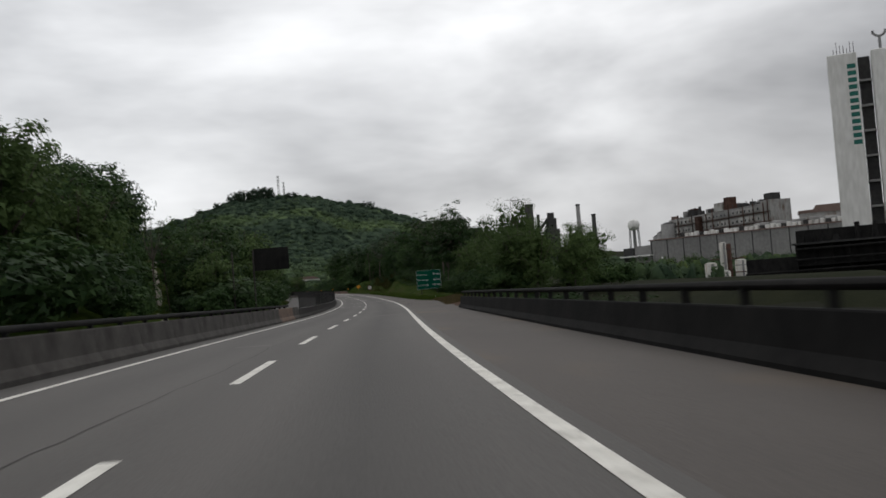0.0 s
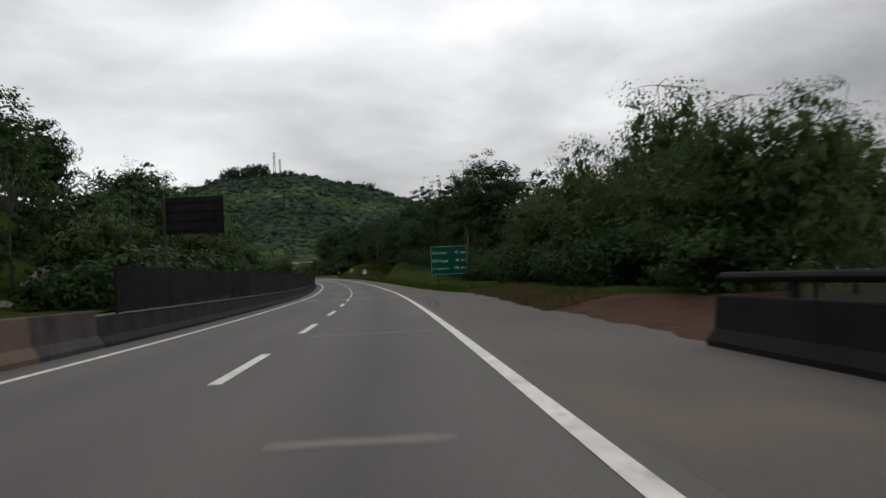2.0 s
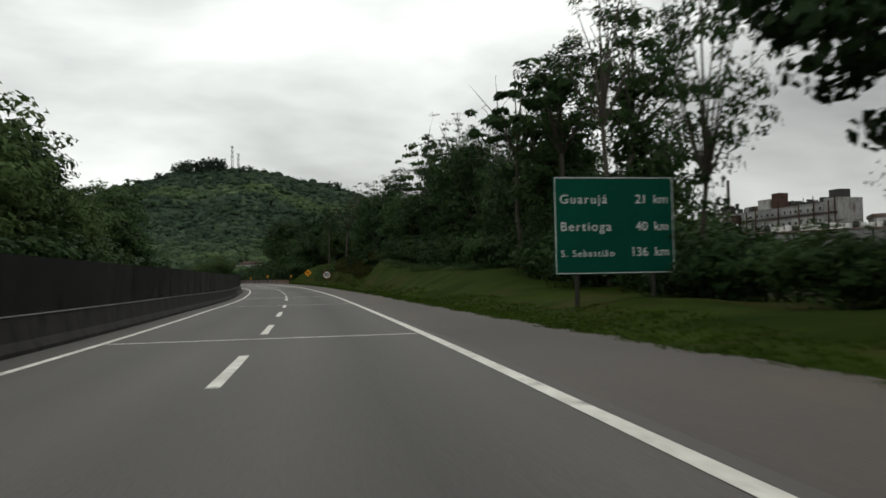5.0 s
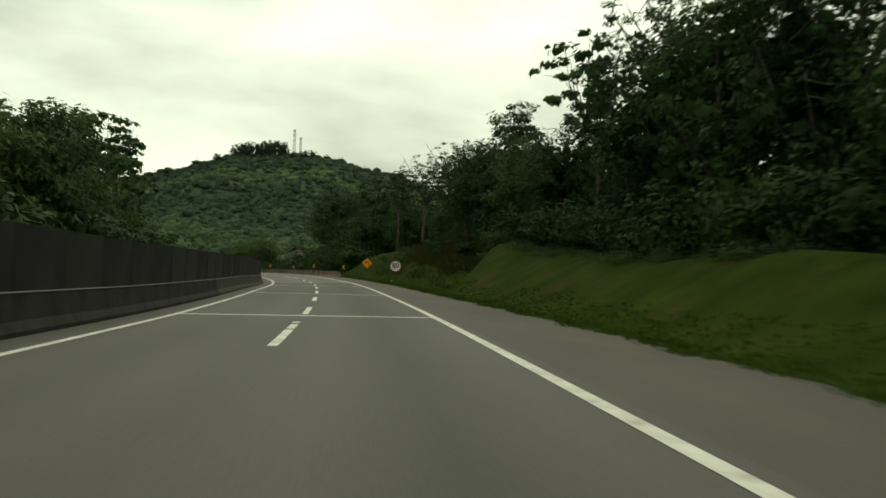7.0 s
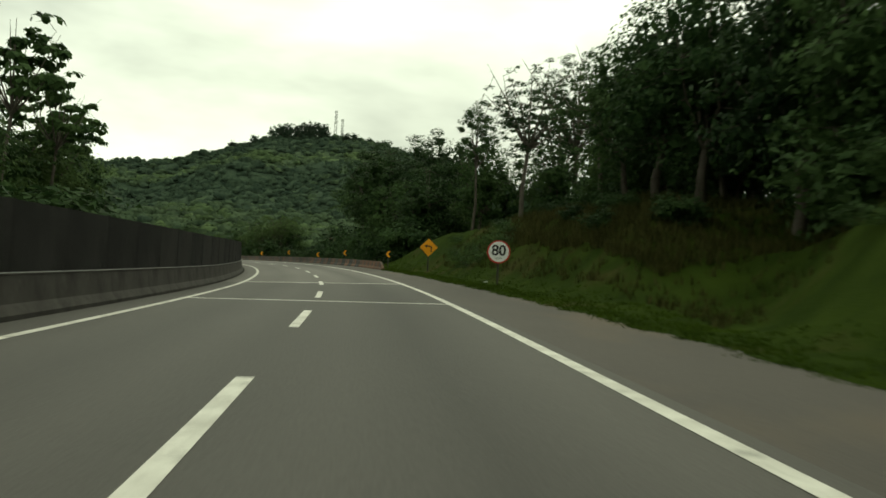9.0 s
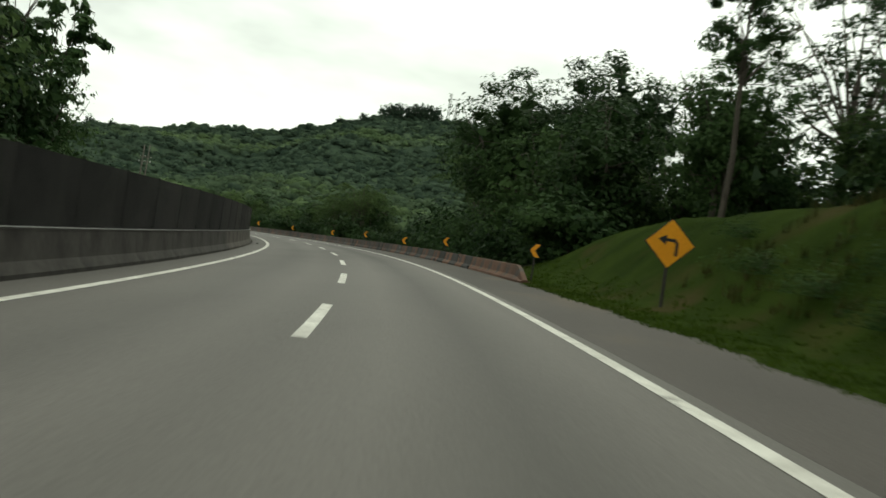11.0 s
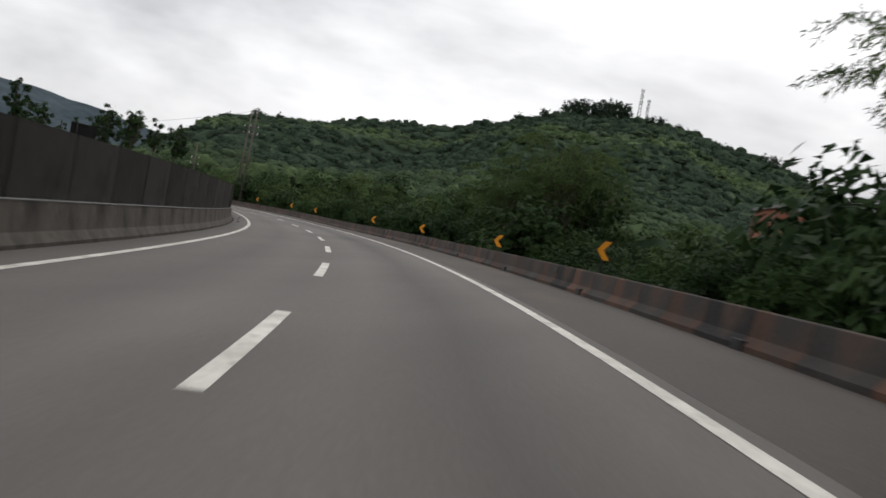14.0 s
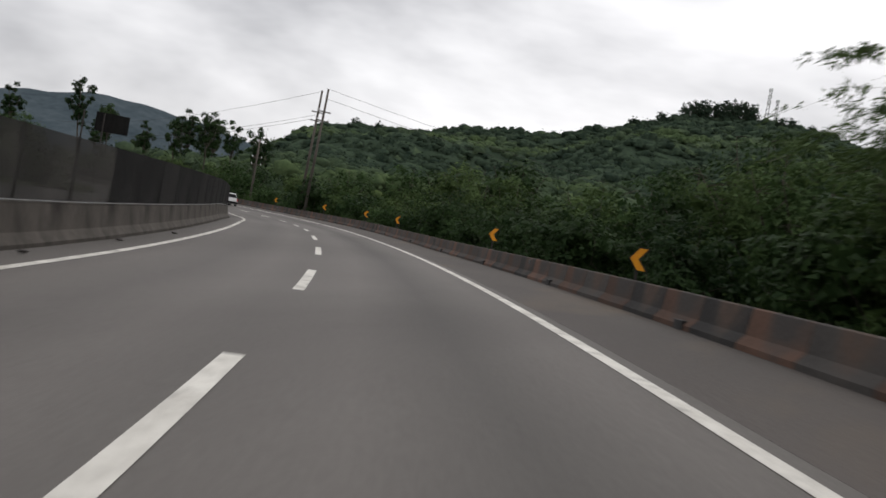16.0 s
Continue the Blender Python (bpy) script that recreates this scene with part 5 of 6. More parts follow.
# ---------------------------------------------------------------- footpath up the far bank, tyre marks, scraps
M_PATH = material("worn_earth_path", (0.09, 0.082, 0.062), (0.16, 0.145, 0.115), 0.6, 0.95, bump=0.4)
M_SKID = material("tyre_rubber_marks", (0.032, 0.029, 0.027), (0.056, 0.050, 0.046), 0.7, 0.9, fine=9)
ps = np.linspace(98, 207, 56)
pl = path_l(ps) + 0.3 * np.sin(ps * 0.11)
v = []
for s, l in zip(ps, pl):
    for d in (-0.5, -0.3, 0.3, 0.5):
        p = road(s, l + d)
        p[2] += float(uneven(np.float64(s), np.float64(l + d))) + 0.09 - 0.07 * (abs(d) > 0.4)
        v.append(p)
f = [(4 * i + j, 4 * i + j + 1, 4 * i + j + 5, 4 * i + j + 4) for i in range(len(ps) - 1) for j in range(3)]
tagged(mesh_object("footpath", v, f, M_PATH), "pale worn earth footpath climbing the green bank", "path", kind="structure")
marks = thing("tyre_marks", Matrix(), "dark curved tyre marks on the hard shoulder", "road marking", kind="structure")
for shift in (0.0, 0.32):
    ss = np.linspace(84, 106, 16)
    v = []
    for s in ss:
        l = float(np.interp(s, [84, 89, 94.5, 101, 112], [-0.28, -0.56, -0.88, -1.08, -1.1])) - shift
        w = 0.02 + 0.05 * math.sin(math.pi * (s - 83.5) / 23)
        v += [road(s, l - w, 0.005), road(s, l + w, 0.005)]
    mesh_object("tyre_mark", v, [(2 * i, 2 * i + 1, 2 * i + 3, 2 * i + 2) for i in range(15)], M_SKID, marks)
M_SEAM = material("dark_sealed_crack", (0.032, 0.029, 0.027), (0.050, 0.046, 0.043), 1.5, 0.85, fine=9)
M_JOINT = material("pale_worn_joint", (0.105, 0.096, 0.088), (0.165, 0.152, 0.140), 1.2, 0.85, fine=12)
rs = np.random.default_rng(31)
seams = thing("asphalt_seams", Matrix(), "dark sealed cracks and pale worn joints in the asphalt", "road surface", kind="structure")
for l0, s0, s1 in ((4.15, -4, 30),):
    ss = np.arange(s0, s1, 0.7)
    wob = np.cumsum(rs.normal(0, 0.035, len(ss)))
    wob -= np.linspace(0, wob[-1], len(ss))
    v = []
    for q, d in zip(ss, wob):
        w = 0.006 + 0.009 * rs.random()
        v += [road(q, l0 + d - w, 0.004), road(q, l0 + d + w, 0.004)]
    mesh_object("seam", v, [(2 * i, 2 * i + 1, 2 * i + 3, 2 * i + 2) for i in range(len(ss) - 1)], M_SEAM, seams)
for s0, l0, l1, w in ((53.2, 0.9, 2.3, 0.5), (67.9, 0.3, 3.2, 0.35), (24.0, 4.4, 5.4, 0.3)):
    v = []
    for k in range(9):
        l = l0 + (l1 - l0) * k / 8
        e = w * (0.5 + 0.5 * math.sin(math.pi * (k + 0.5) / 9)) * rs.uniform(0.7, 1.1)
        v += [road(s0 - e / 2, l, 0.0045), road(s0 + e / 2, l, 0.0045)]
    mesh_object("worn_joint", v, [(2 * i, 2 * i + 1, 2 * i + 3, 2 * i + 2) for i in range(8)], M_JOINT, seams)
for s, l in ((264.2, -6.2), (254.5, -4.1), (118.0, -5.2), (121.0, -5.2), (303.0, 7.35), (378.0, 7.3), (372.0, 7.45), (366.0, 7.4)):
    bm = BM()
    bmesh.ops.create_icosphere(bm, subdivisions=2, radius=0.055)
    for q in bm.verts:
        q.co = Vector((q.co.x * 1.5, q.co.y, q.co.z * 0.45)) * rs.uniform(0.6, 1.3)
    h = float(edge(np.float64(s), np.float64(l))) if l < 0 else 0.0
    o = part("litter_scrap", bm, M_WHITE if l < 0 else M_DARKSTEEL, None)
    o.matrix_world = stand(s, l, h + 0.04, float(rs.uniform(0, 180)))
    tagged(o, "crumpled pale plastic scrap on the verge" if l < 0 else "small dark stone at the foot of the barrier", "litter")


# ---------------------------------------------------------------- signs
def sign_post(root, x, z1, r=0.05, name="post"):
    return part(name, rod(BM(), (x, 0.06, -0.6), (x, 0.06, z1), r), M_DARKSTEEL, root)


def green_sign():
    root = thing("direction_sign", stand(143.8, -6.55, 0.0, 3.0), "large green distance sign with white lettering on two posts", "road sign")
    bm = box(BM(), -1.87, -0.02, 1.22, 1.87, 0.02, 4.10, 0.012)
    part("panel", bm, M_GREEN, root)
    bm = BM()
    for x0, z0, x1, z1 in ((-1.85, 1.24, 1.85, 1.262), (-1.85, 4.058, 1.85, 4.08), (-1.85, 1.262, -1.828, 4.058), (1.828, 1.262, 1.85, 4.058)):
        box(bm, x0, -0.027, z0, x1, -0.021, z1)
    part("border", bm, M_WHITE, root, "white reflective border")
    for x in (-1.2, 1.2):
        sign_post(root, x, 4.0, 0.07)
    for z in (1.7, 3.6):
        bm = box(BM(), -1.7, 0.02, z, 1.7, 0.06, z + 0.08)
        part("crossbar", bm, M_DARKSTEEL, root)
    for text, km, z, size in (("Guaruj\u00e1", "21 km", 3.31, 0.38), ("Bertioga", "40 km", 2.50, 0.38), ("S. Sebasti\u00e3o", "136 km", 1.74, 0.28)):
        writing("place_name", text, size, Matrix.Translation((-1.70, -0.03, z)) @ pose(0, 0, 0, 90), M_WHITE, root, spacing=1.22)
        number, unit = km.split()
        writing("distance", number, 0.38, Matrix.Translation((1.03, -0.03, z)) @ pose(0, 0, 0, 90), M_WHITE, root, "RIGHT")
        writing("unit", unit, 0.38, Matrix.Translation((1.70, -0.03, z)) @ pose(0, 0, 0, 90), M_WHITE, root, "RIGHT")


def speed_sign():
    root = thing("speed_limit_sign", stand(251.8, -4.1, 0.0, -4), "round white speed limit sign with a red ring", "road sign")
    m = pose(0, 0, 0, 90)
    z = 1.52
    bm = BM()
    bmesh.ops.create_cone(bm, cap_ends=True, segments=40, radius1=0.51, radius2=0.51, depth=0.02, matrix=Matrix.Translation((0, 0, z)) @ m)
    part("ring", bm, M_RED, root, "red ring")
    bm = BM()
    bmesh.ops.create_cone(bm, cap_ends=True, segments=40, radius1=0.45, radius2=0.45, depth=0.02, matrix=Matrix.Translation((0, -0.006, z)) @ m)
    part("face", bm, M_WHITE, root, "white face")
    writing("number", "80", 0.64, Matrix.Translation((0, -0.02, z - 0.15)) @ m, M_BLACK, root, "CENTER", 0.012)
    writing("unit", "km/h", 0.15, Matrix.Translation((0, -0.02, z - 0.32)) @ m, M_BLACK, root, "CENTER")
    sign_post(root, 0, z + 0.3, 0.04)


def bend_sign():
    root = thing("bend_warning_sign", stand(275.1, -4.5, float(rise(np.float64(275.1), np.float64(-4.5))) - 0.06, -6), "amber diamond sign with a black bent arrow", "road sign")
    z, r = 1.74, 0.65
    part("panel", prism(BM(), [(0, z - r), (r, z), (0, z + r), (-r, z)], -0.012, 0.012), M_BLACK, root)
    k = r - 0.035
    part("face", prism(BM(), [(0, z - k), (k, z), (0, z + k), (-k, z)], -0.017, -0.0125), M_YELLOW, root, "amber reflective face")
    part("arrow", prism(BM(), [(0.14, z - 0.30), (0.22, z - 0.30), (0.22, z + 0.02), (0.13, z + 0.13), (-0.10, z + 0.13), (-0.10, z + 0.22), (-0.31, z + 0.09), (-0.10, z - 0.04), (-0.10, z + 0.05), (0.10, z + 0.05), (0.14, z)], -0.022, -0.0175), M_BLACK, root, "black arrow bending aside")
    sign_post(root, 0, z + 0.2, 0.045)


def chevrons():
    first = None
    for i, (s, h) in enumerate(((288.35, 1.22), (309.8, 1.2), (323.9, 0.98), (339.7, 1.2), (354.5, 1.02), (374.0, 1.06), (392.0, 1.2), (420.0, 1.16), (432.0, 1.2), (447.8, 1.25), (466, 1.2), (484, 1.2))):
        m = stand(s, -3.85, h - 1.2, -14 if i else -8)
        if first is None:
            root = first = thing("chevron_sign", m, "black chevron marker with an amber arrow behind the barrier", "road sign", group="chevron markers along the bend")
            part("panel", prism(BM(), [(-0.23, 1.2), (-0.01, 1.48), (0.22, 1.48), (0.22, 1.44), (0.03, 1.2), (0.22, 0.96), (0.22, 0.92), (-0.01, 0.92)], -0.01, 0.01), M_BLACK, root)
            part("arrow", prism(BM(), [(-0.20, 1.2), (0.0, 1.46), (0.19, 1.46), (-0.01, 1.2), (0.19, 0.94), (0.0, 0.94)], -0.018, -0.0105), M_YELLOW, root, "amber reflective chevron")
            part("post", rod(BM(), (0, 0.04, -0.9), (0, 0.04, 1.5), 0.035), M_DARKSTEEL, root)
        else:
            copy_thing(first, m)


green_sign()
speed_sign()
bend_sign()
chevrons()


def sign_back(s, l, z0, z1, w, turn, post_l, label):
    root = thing("overhead_sign", stand(s, l, 0.0, turn), label, "road sign")
    part("panel", box(BM(), -w / 2, -0.04, z0, w / 2, 0.04, z1, 0.01), M_SOOT, root)
    for k in range(4):
        z = z0 + (z1 - z0) * (k + 0.5) / 4
        part("rib", box(BM(), -w / 2 + 0.05, -0.10, z - 0.04, w / 2 - 0.05, -0.041, z + 0.04), M_SOOT, root)
    for x in (-w * 0.3, w * 0.3):
        part("post", rod(BM(), (x + post_l, -0.16, -1.0), (x + post_l, -0.16, z1 - 0.1), 0.10), M_DARKSTEEL, root)


sign_back(120.0, 15.0, 5.3, 8.1, 4.4, -6, -3.6, "dark unlit back of a large road sign of the opposite carriageway")


# ---------------------------------------------------------------- utility poles and wires
def pole(s, l, top, lean, label):
    base = float(rise(np.float64(s), np.float64(l)))
    root = thing("utility_pole", stand(s, l, base, 0, lean), label, "utility pole", group="leaning poles")
    part("shaft", rod(BM(), (0, 0, -1.2), (0, 0, top), 0.19, 0.11, 10), M_WOOD, root, flat=False)
    for z in (top - 2.6, top - 3.6):
        part("crossarm", box(BM(), -0.75, -0.06, z, 0.75, 0.06, z + 0.12, 0.01), M_WOOD, root)
        for x in (-0.65, 0.65):
            part("insulator", rod(BM(), (x, 0, z + 0.12), (x, 0, z + 0.32), 0.06, 0.03), M_WHITE, root)
    return root


sign_back(482.5, 12.6, 6.6, 8.9, 3.9, -8, -2.2, "dark back of a large road sign over the opposite carriageway")
pole(485.0, -7.5, 10.0, 0, "slim weathered utility pole beside the bend")
pole(185.0, -29.8, 6.4, 0, "grey utility pole with crossarms behind the trees")
pole(462.4, -5.5, 14.6, 1.5, "tall weathered wooden utility pole leaning slightly")
pole(459.4, -5.2, 14.4, 1.5, "tall weathered wooden utility pole leaning slightly")


def wire(name, pts, sag, r=0.018):
    a, b = (Vector(p) for p in pts)
    side = (b - a).cross(Vector((0, 0, 1))).normalized()
    v, f = [], []
    for i in range(13):
        t = i / 12
        p = a.lerp(b, t) - Vector((0, 0, 4 * sag * t * (1 - t)))
        v += [p + (side * math.cos(k * 1.2566) + Vector((0, 0, 1)) * math.sin(k * 1.2566)) * r for k in range(5)]
    f = [(5 * i + k, 5 * i + (k + 1) % 5, 5 * i + 5 + (k + 1) % 5, 5 * i + 5 + k) for i in range(12) for k in range(5)]
    return tagged(mesh_object(name, v, f, M_DARKSTEEL, flat=False), "thin dark overhead cable between poles", "cable")


P1, P2 = Vector(road(462.4, -5.5)), Vector(road(459.4, -5.2))
for dz, dx in ((14.2, 0.3), (11.6, 0.5), (11.0, -0.3)):
    wire("cable", (P1 + Vector((dx, 0, dz)), P1 + Vector((-95, 60, dz - 4))), 1.6)
for dz in (14.3, 13.2):
    wire("cable", (P2 + Vector((0.2, 0, dz)), P2 + Vector((60, 95, dz - 2))), 2.0)


# ---------------------------------------------------------------- hilltop masts
def mast(x, y, z0, z1, w, label):
    root = thing("radio_mast", Matrix.Translation((x, y, z0)), label, "mast")
    H = z1 - z0
    bm = BM()
    for i in range(4):
        a = math.pi / 4 + i * math.pi / 2
        rod(bm, (w * math.cos(a), w * math.sin(a), -6), (w * 0.45 * math.cos(a), w * 0.45 * math.sin(a), H), 0.16, 0.12, 5)
    part("legs", bm, M_STEEL, root)
    bm = BM()
    n = 9
    for k in range(n):
        for i in range(4):
            a, b = math.pi / 4 + i * math.pi / 2, math.pi / 4 + (i + 1) * math.pi / 2
            u, v = w * (1 - 0.55 * k / n), w * (1 - 0.55 * (k + 1) / n)
            rod(bm, (u * math.cos(a), u * math.sin(a), H * k / n), (v * math.cos(b), v * math.sin(b), H * (k + 1) / n), 0.09, 0.09, 4)
    part("bracing", bm, M_STEEL, root)
    for k in range(3):
        bm = BM()
        z = H - 1.2 - 4.0 * k
        for i in range(6):
            a = i * math.pi / 3
            box(bm, 0.9 * math.cos(a) - 0.25, 0.9 * math.sin(a) - 0.25, z - 1.1, 0.9 * math.cos(a) + 0.25, 0.9 * math.sin(a) + 0.25, z + 1.1)
        part("antenna_panels", bm, M_WHITE, root)


mast(-75.6, 960.3, 101, 127.3, 1.7, "tall lattice radio mast with antennas on the hilltop")
mast(-70.6, 962.0, 101, 121.0, 1.2, "shorter lattice radio mast with antennas on the hilltop")


# ---------------------------------------------------------------- the factory beyond the roadside barrier
def silo_towers():
    root = thing("silo_tower", Matrix.Translation((120.9, 216.3, -4)) @ pose(0, 0, 0, 0, 0, -28), "tall stained white concrete twin tower with green lettering bars", "tower")
    for x in (-3.5, 6.2):
        bm = BM()
        box(bm, x - 3.3, -3.4, -4, x + 3.3, 3.4, 54, 0.25)
        part("shaft", bm, M_WHITECON, root)
        for z in (8, 16, 25, 34, 43, 50):
            part("ledge", box(BM(), x - 3.36, -3.46, z, x + 3.36, 3.46, z + 0.12), M_WHITECON, root)
    for k in range(8):
        z = 5 + k * 6
        part("gallery", box(BM(), -0.1, -2.2, z, 2.7, 2.6, z + 0.5), M_GREYCLAD, root)
        part("recess", box(BM(), 0.0, -1.0, z + 0.5, 2.6, 2.4, z + 6.0), M_DARKCLAD, root)
    z = 51.5
    for k in range(12):
        part("letter_bar", box(BM(), -2.5, -3.47, z - 1.25, -0.6, -3.41, z - 0.2), M_LETTER, root)
        z -= 1.65
    for i in range(7):
        x = -5.2 + i * 0.75
        part("aerial", rod(BM(), (x, -2.0 + (i % 3), 54), (x, -2.0 + (i % 3), 55.6 + (i * 7 % 4) * 0.6), 0.09, 0.05), M_DARKSTEEL, root)
    part("vent_pipe", rod(BM(), (5.2, 0, 54), (5.2, 0, 57.5), 0.35), M_STEEL, root)
    bm = BM()
    for k in range(10):
        a0, a1 = math.pi * (1 + k / 10), math.pi * (1 + (k + 1) / 10)
        rod(bm, (5.2 + 1.4 * math.cos(a0), 0, 59 + 1.4 * math.sin(a0)), (5.2 + 1.4 * math.cos(a1), 0, 59 + 1.4 * math.sin(a1)), 0.3, 0.3, 6)
    part("pipe_bend", bm, M_STEEL, root)


def factory():
    # the long block: x runs away along the facade, y points out of it
    root = thing("factory_building", Matrix.Translation((236.6, 531.2, -3)) @ pose(0, 0, 0, 0, 0, 99.8) @ Matrix.Diagonal((1, 1, 1.05, 1)), "long stained white factory block with rust-brown bands and rooftop plant", "factory")
    rng = np.random.default_rng(4)
    part("wall", box(BM(), 10, -13.3, 0, 122, 0, 38.6, 0.2), M_GREYCLAD, root)
    part("end_block", box(BM(), 0, -13.4, 0, 10, 0.4, 40, 0.25), M_STAINED, root, "stained white end wall")
    for z, h in ((24.6, 3.0), (29.3, 3.4), (34.6, 3.0)):
        for i in range(14):
            x = 10.4 + i * 7.9
            part("panel", box(BM(), x, 0.02, z, x + 7.75, 0.55, z + h * rng.uniform(0.92, 1.0), 0.03), M_STAINED if rng.random() < 0.8 else M_GREYCLAD, root)
        part("walkway", box(BM(), 0.5, 0.42, z - 1.25, 121, 1.1, z - 0.75), M_RUST, root, "rust-brown gallery")
        for i in range(24):
            x = 12 + i * 4.5 + rng.uniform(-0.8, 0.8)
            part("window", box(BM(), x, 0.56, z + 0.5, x + rng.uniform(0.9, 1.7), 0.62, z + rng.uniform(1.4, 2.0)), M_WINDOW, root)
    for x in (1.2, 5.6, 16, 27, 43, 62, 70, 88, 107):
        z0 = rng.uniform(22, 29)
        part("downpipe", rod(BM(), (x, 1.35, z0), (x, 1.35, 39.5 + rng.uniform(-1, 1.5)), 0.36, 0.36, 6), M_RUST, root, "rusted upright pipe")
    part("annex", box(BM(), 33, 0.6, 20, 48, 4.5, 26.4, 0.1), M_DARKCLAD, root, "dark steel annex")
    part("annex", box(BM(), 76, 0.6, 22, 81, 3.4, 37.5, 0.1), M_RUST, root, "rusted hoist tower")
    part("penthouse", box(BM(), 51, -8, 38.6, 61, 0.3, 43.6, 0.15), M_STAINED, root)
    part("penthouse", box(BM(), 44.5, -6, 38.6, 50.5, -0.5, 46.0, 0.15), M_RUST, root)
    part("penthouse", box(BM(), 1.6, -8, 40, 9, -1.8, 43.8, 0.15), M_DARKCLAD, root)
    for i in range(34):
        x = 10 + i * 3.3 + rng.uniform(-1, 1)
        w, h = rng.uniform(1.2, 5.5), rng.uniform(0.8, 3.4) + (2.0 if 84 < x < 106 else 0.0)
        y = rng.uniform(-9, -2)
        mat = (M_DARKCLAD, M_RUST, M_GREYCLAD, M_DARKCLAD, M_ROOF)[int(rng.integers(5))]
        if i % 3 == 2:
            part("roof_tank", rod(BM(), (x, y, 38.5), (x, y, 38.8 + h), w * 0.36, w * 0.36, 12), mat, root, flat=False)
        else:
            part("roof_plant", box(BM(), x, y - 2, 38.5, x + w, y + 1.6, 38.6 + h, 0.08), mat, root)
    for i in range(16):
        x = 14 + i * 6.8 + rng.uniform(-2, 2)
        part("vent_pipe", rod(BM(), (x, -1.0, 38.5), (x, -1.0, 40.0 + rng.uniform(0, 2.2)), 0.22, 0.22, 6), M_DARKCLAD, root)
    for x, r, z in ((118, 5.5, 36), (127, 4.4, 31), (134, 4.0, 29)):
        part("silo", rod(BM(), (x, 2.5, 0), (x, 2.5, z), r, r, 20), M_GREYCLAD, root, flat=False)
        part("silo_roof", rod(BM(), (x, 2.5, z), (x, 2.5, z + 1.2), r * 1.02, r * 0.4, 20), M_DARKCLAD, root)

    low = thing("factory_shed", Matrix.Translation((126, 409, -3)) @ pose(0, 0, 0, 0, 0, -45), "long low grey ribbed factory shed", "shed")
    part("wall", box(BM(), 0, 0, 0, 88, 20, 18.6, 0.2), M_GREYCLAD, low)
    part("roof", box(BM(), -0.4, -0.5, 18.6, 88.4, 20.5, 19.1, 0.1), M_ROOF, low)
    for i in range(58):
        part("rib", box(BM(), 0.4 + i * 1.52, -0.28, 8.0, 0.75 + i * 1.52, -0.01, 18.5), M_GREYCLAD if i % 5 else M_DARKCLAD, low)
    for i in range(34):
        x = 14 + i * 2.2
        part("roof_vent", box(BM(), x, 1.0, 19.1, x + 1.25, 3.2, 20.6 + 0.4 * (i % 3 == 0), 0.06), M_WHITECON if i % 4 else M_DARKCLAD, low)
    for i, x in enumerate((46, 53, 61, 68, 74, 80)):
        part("roof_hood", rod(BM(), (x, 6, 20.4), (x + 5, 6, 20.4), 1.5 + 0.3 * (i % 2), 1.5, 10), M_GREYCLAD, low, flat=False)
    part("lean_to", box(BM(), -9, 2, 0, -0.05, 12, 17.0, 0.15), M_GREYCLAD, low)
    part("lean_to", box(BM(), -14, 1, 0, -9.05, 10, 16.4, 0.15), M_DARKCLAD, low)
    part("canopy", box(BM(), -14, -2.4, 12.2, 1.0, 0.9, 12.8, 0.05), M_WHITECON, low, "pale loading canopy")

    gate = thing("factory_gatehouse", Matrix.Translation((104, 428, -3)) @ pose(0, 0, 0, 0, 0, -20), "small dark flat-roofed factory building", "building")
    part("wall", box(BM(), -2.5, 0, 0, 2.6, 6, 18.2, 0.1), M_DARKCLAD, gate)
    part("roof", box(BM(), -2.8, -0.3, 18.2, 2.9, 6.3, 18.7, 0.05), M_GREYCLAD, gate)

    dark = thing("process_plant", Matrix.Translation((80, 148, -4)) @ pose(0, 0, 0, 0, 0, -30) @ Matrix.Diagonal((0.55, 0.7, 0.85, 1)), "soot-black steel process structure with pipes and decks", "plant")
    part("back_wall", box(BM(), -18, 4, -5, 34, 6, 12.5), M_SOOT, dark)
    part("lower_stage", box(BM(), -33, 1.5, -5, -18.1, 6, 7.4, 0.1), M_SOOT, dark)
    part("deck", box(BM(), -19, 0, 9.6, 34, 4, 9.95), M_DARKCLAD, dark)
    part("deck", box(BM(), -18.5, 0, 5.4, 34, 4, 5.6), M_SOOT, dark)
    part("bay", box(BM(), 13, -1.0, -5, 23, 3.9, 9.4, 0.1), M_DARKSTEEL, dark, "dull brown sheet-metal bay")
    for i in range(11):
        part("column", box(BM(), -18 + i * 5.0, 0.2, -5, -17.6 + i * 5.0, 0.6, 9.7), M_SOOT, dark)
    for i in range(4):
        part("pipe", rod(BM(), (-33 if i < 2 else -18, -0.5, 2.4 + i * 2.1), (34, -0.5, 2.5 + i * 2.1), 0.22), M_SOOT, dark)
    for i in range(9):
        x = -16 + i * 5.3 + rng.uniform(-1, 1)
        part("hopper", rod(BM(), (x, 2.4, 9.9), (x, 2.4, 11.2 + rng.uniform(0, 2.2)), rng.uniform(0.6, 1.7), rng.uniform(0.5, 1.2), 10), M_SOOT, dark)

    hall = thing("factory_hall", Matrix.Translation((254, 532, -3)) @ pose(0, 0, 0, 0, 0, -24), "distant pale hall with a flat brown roof", "hall")
    part("wall", box(BM(), 0, 0, 0, 60, 20, 32.4), M_STAINED, hall)
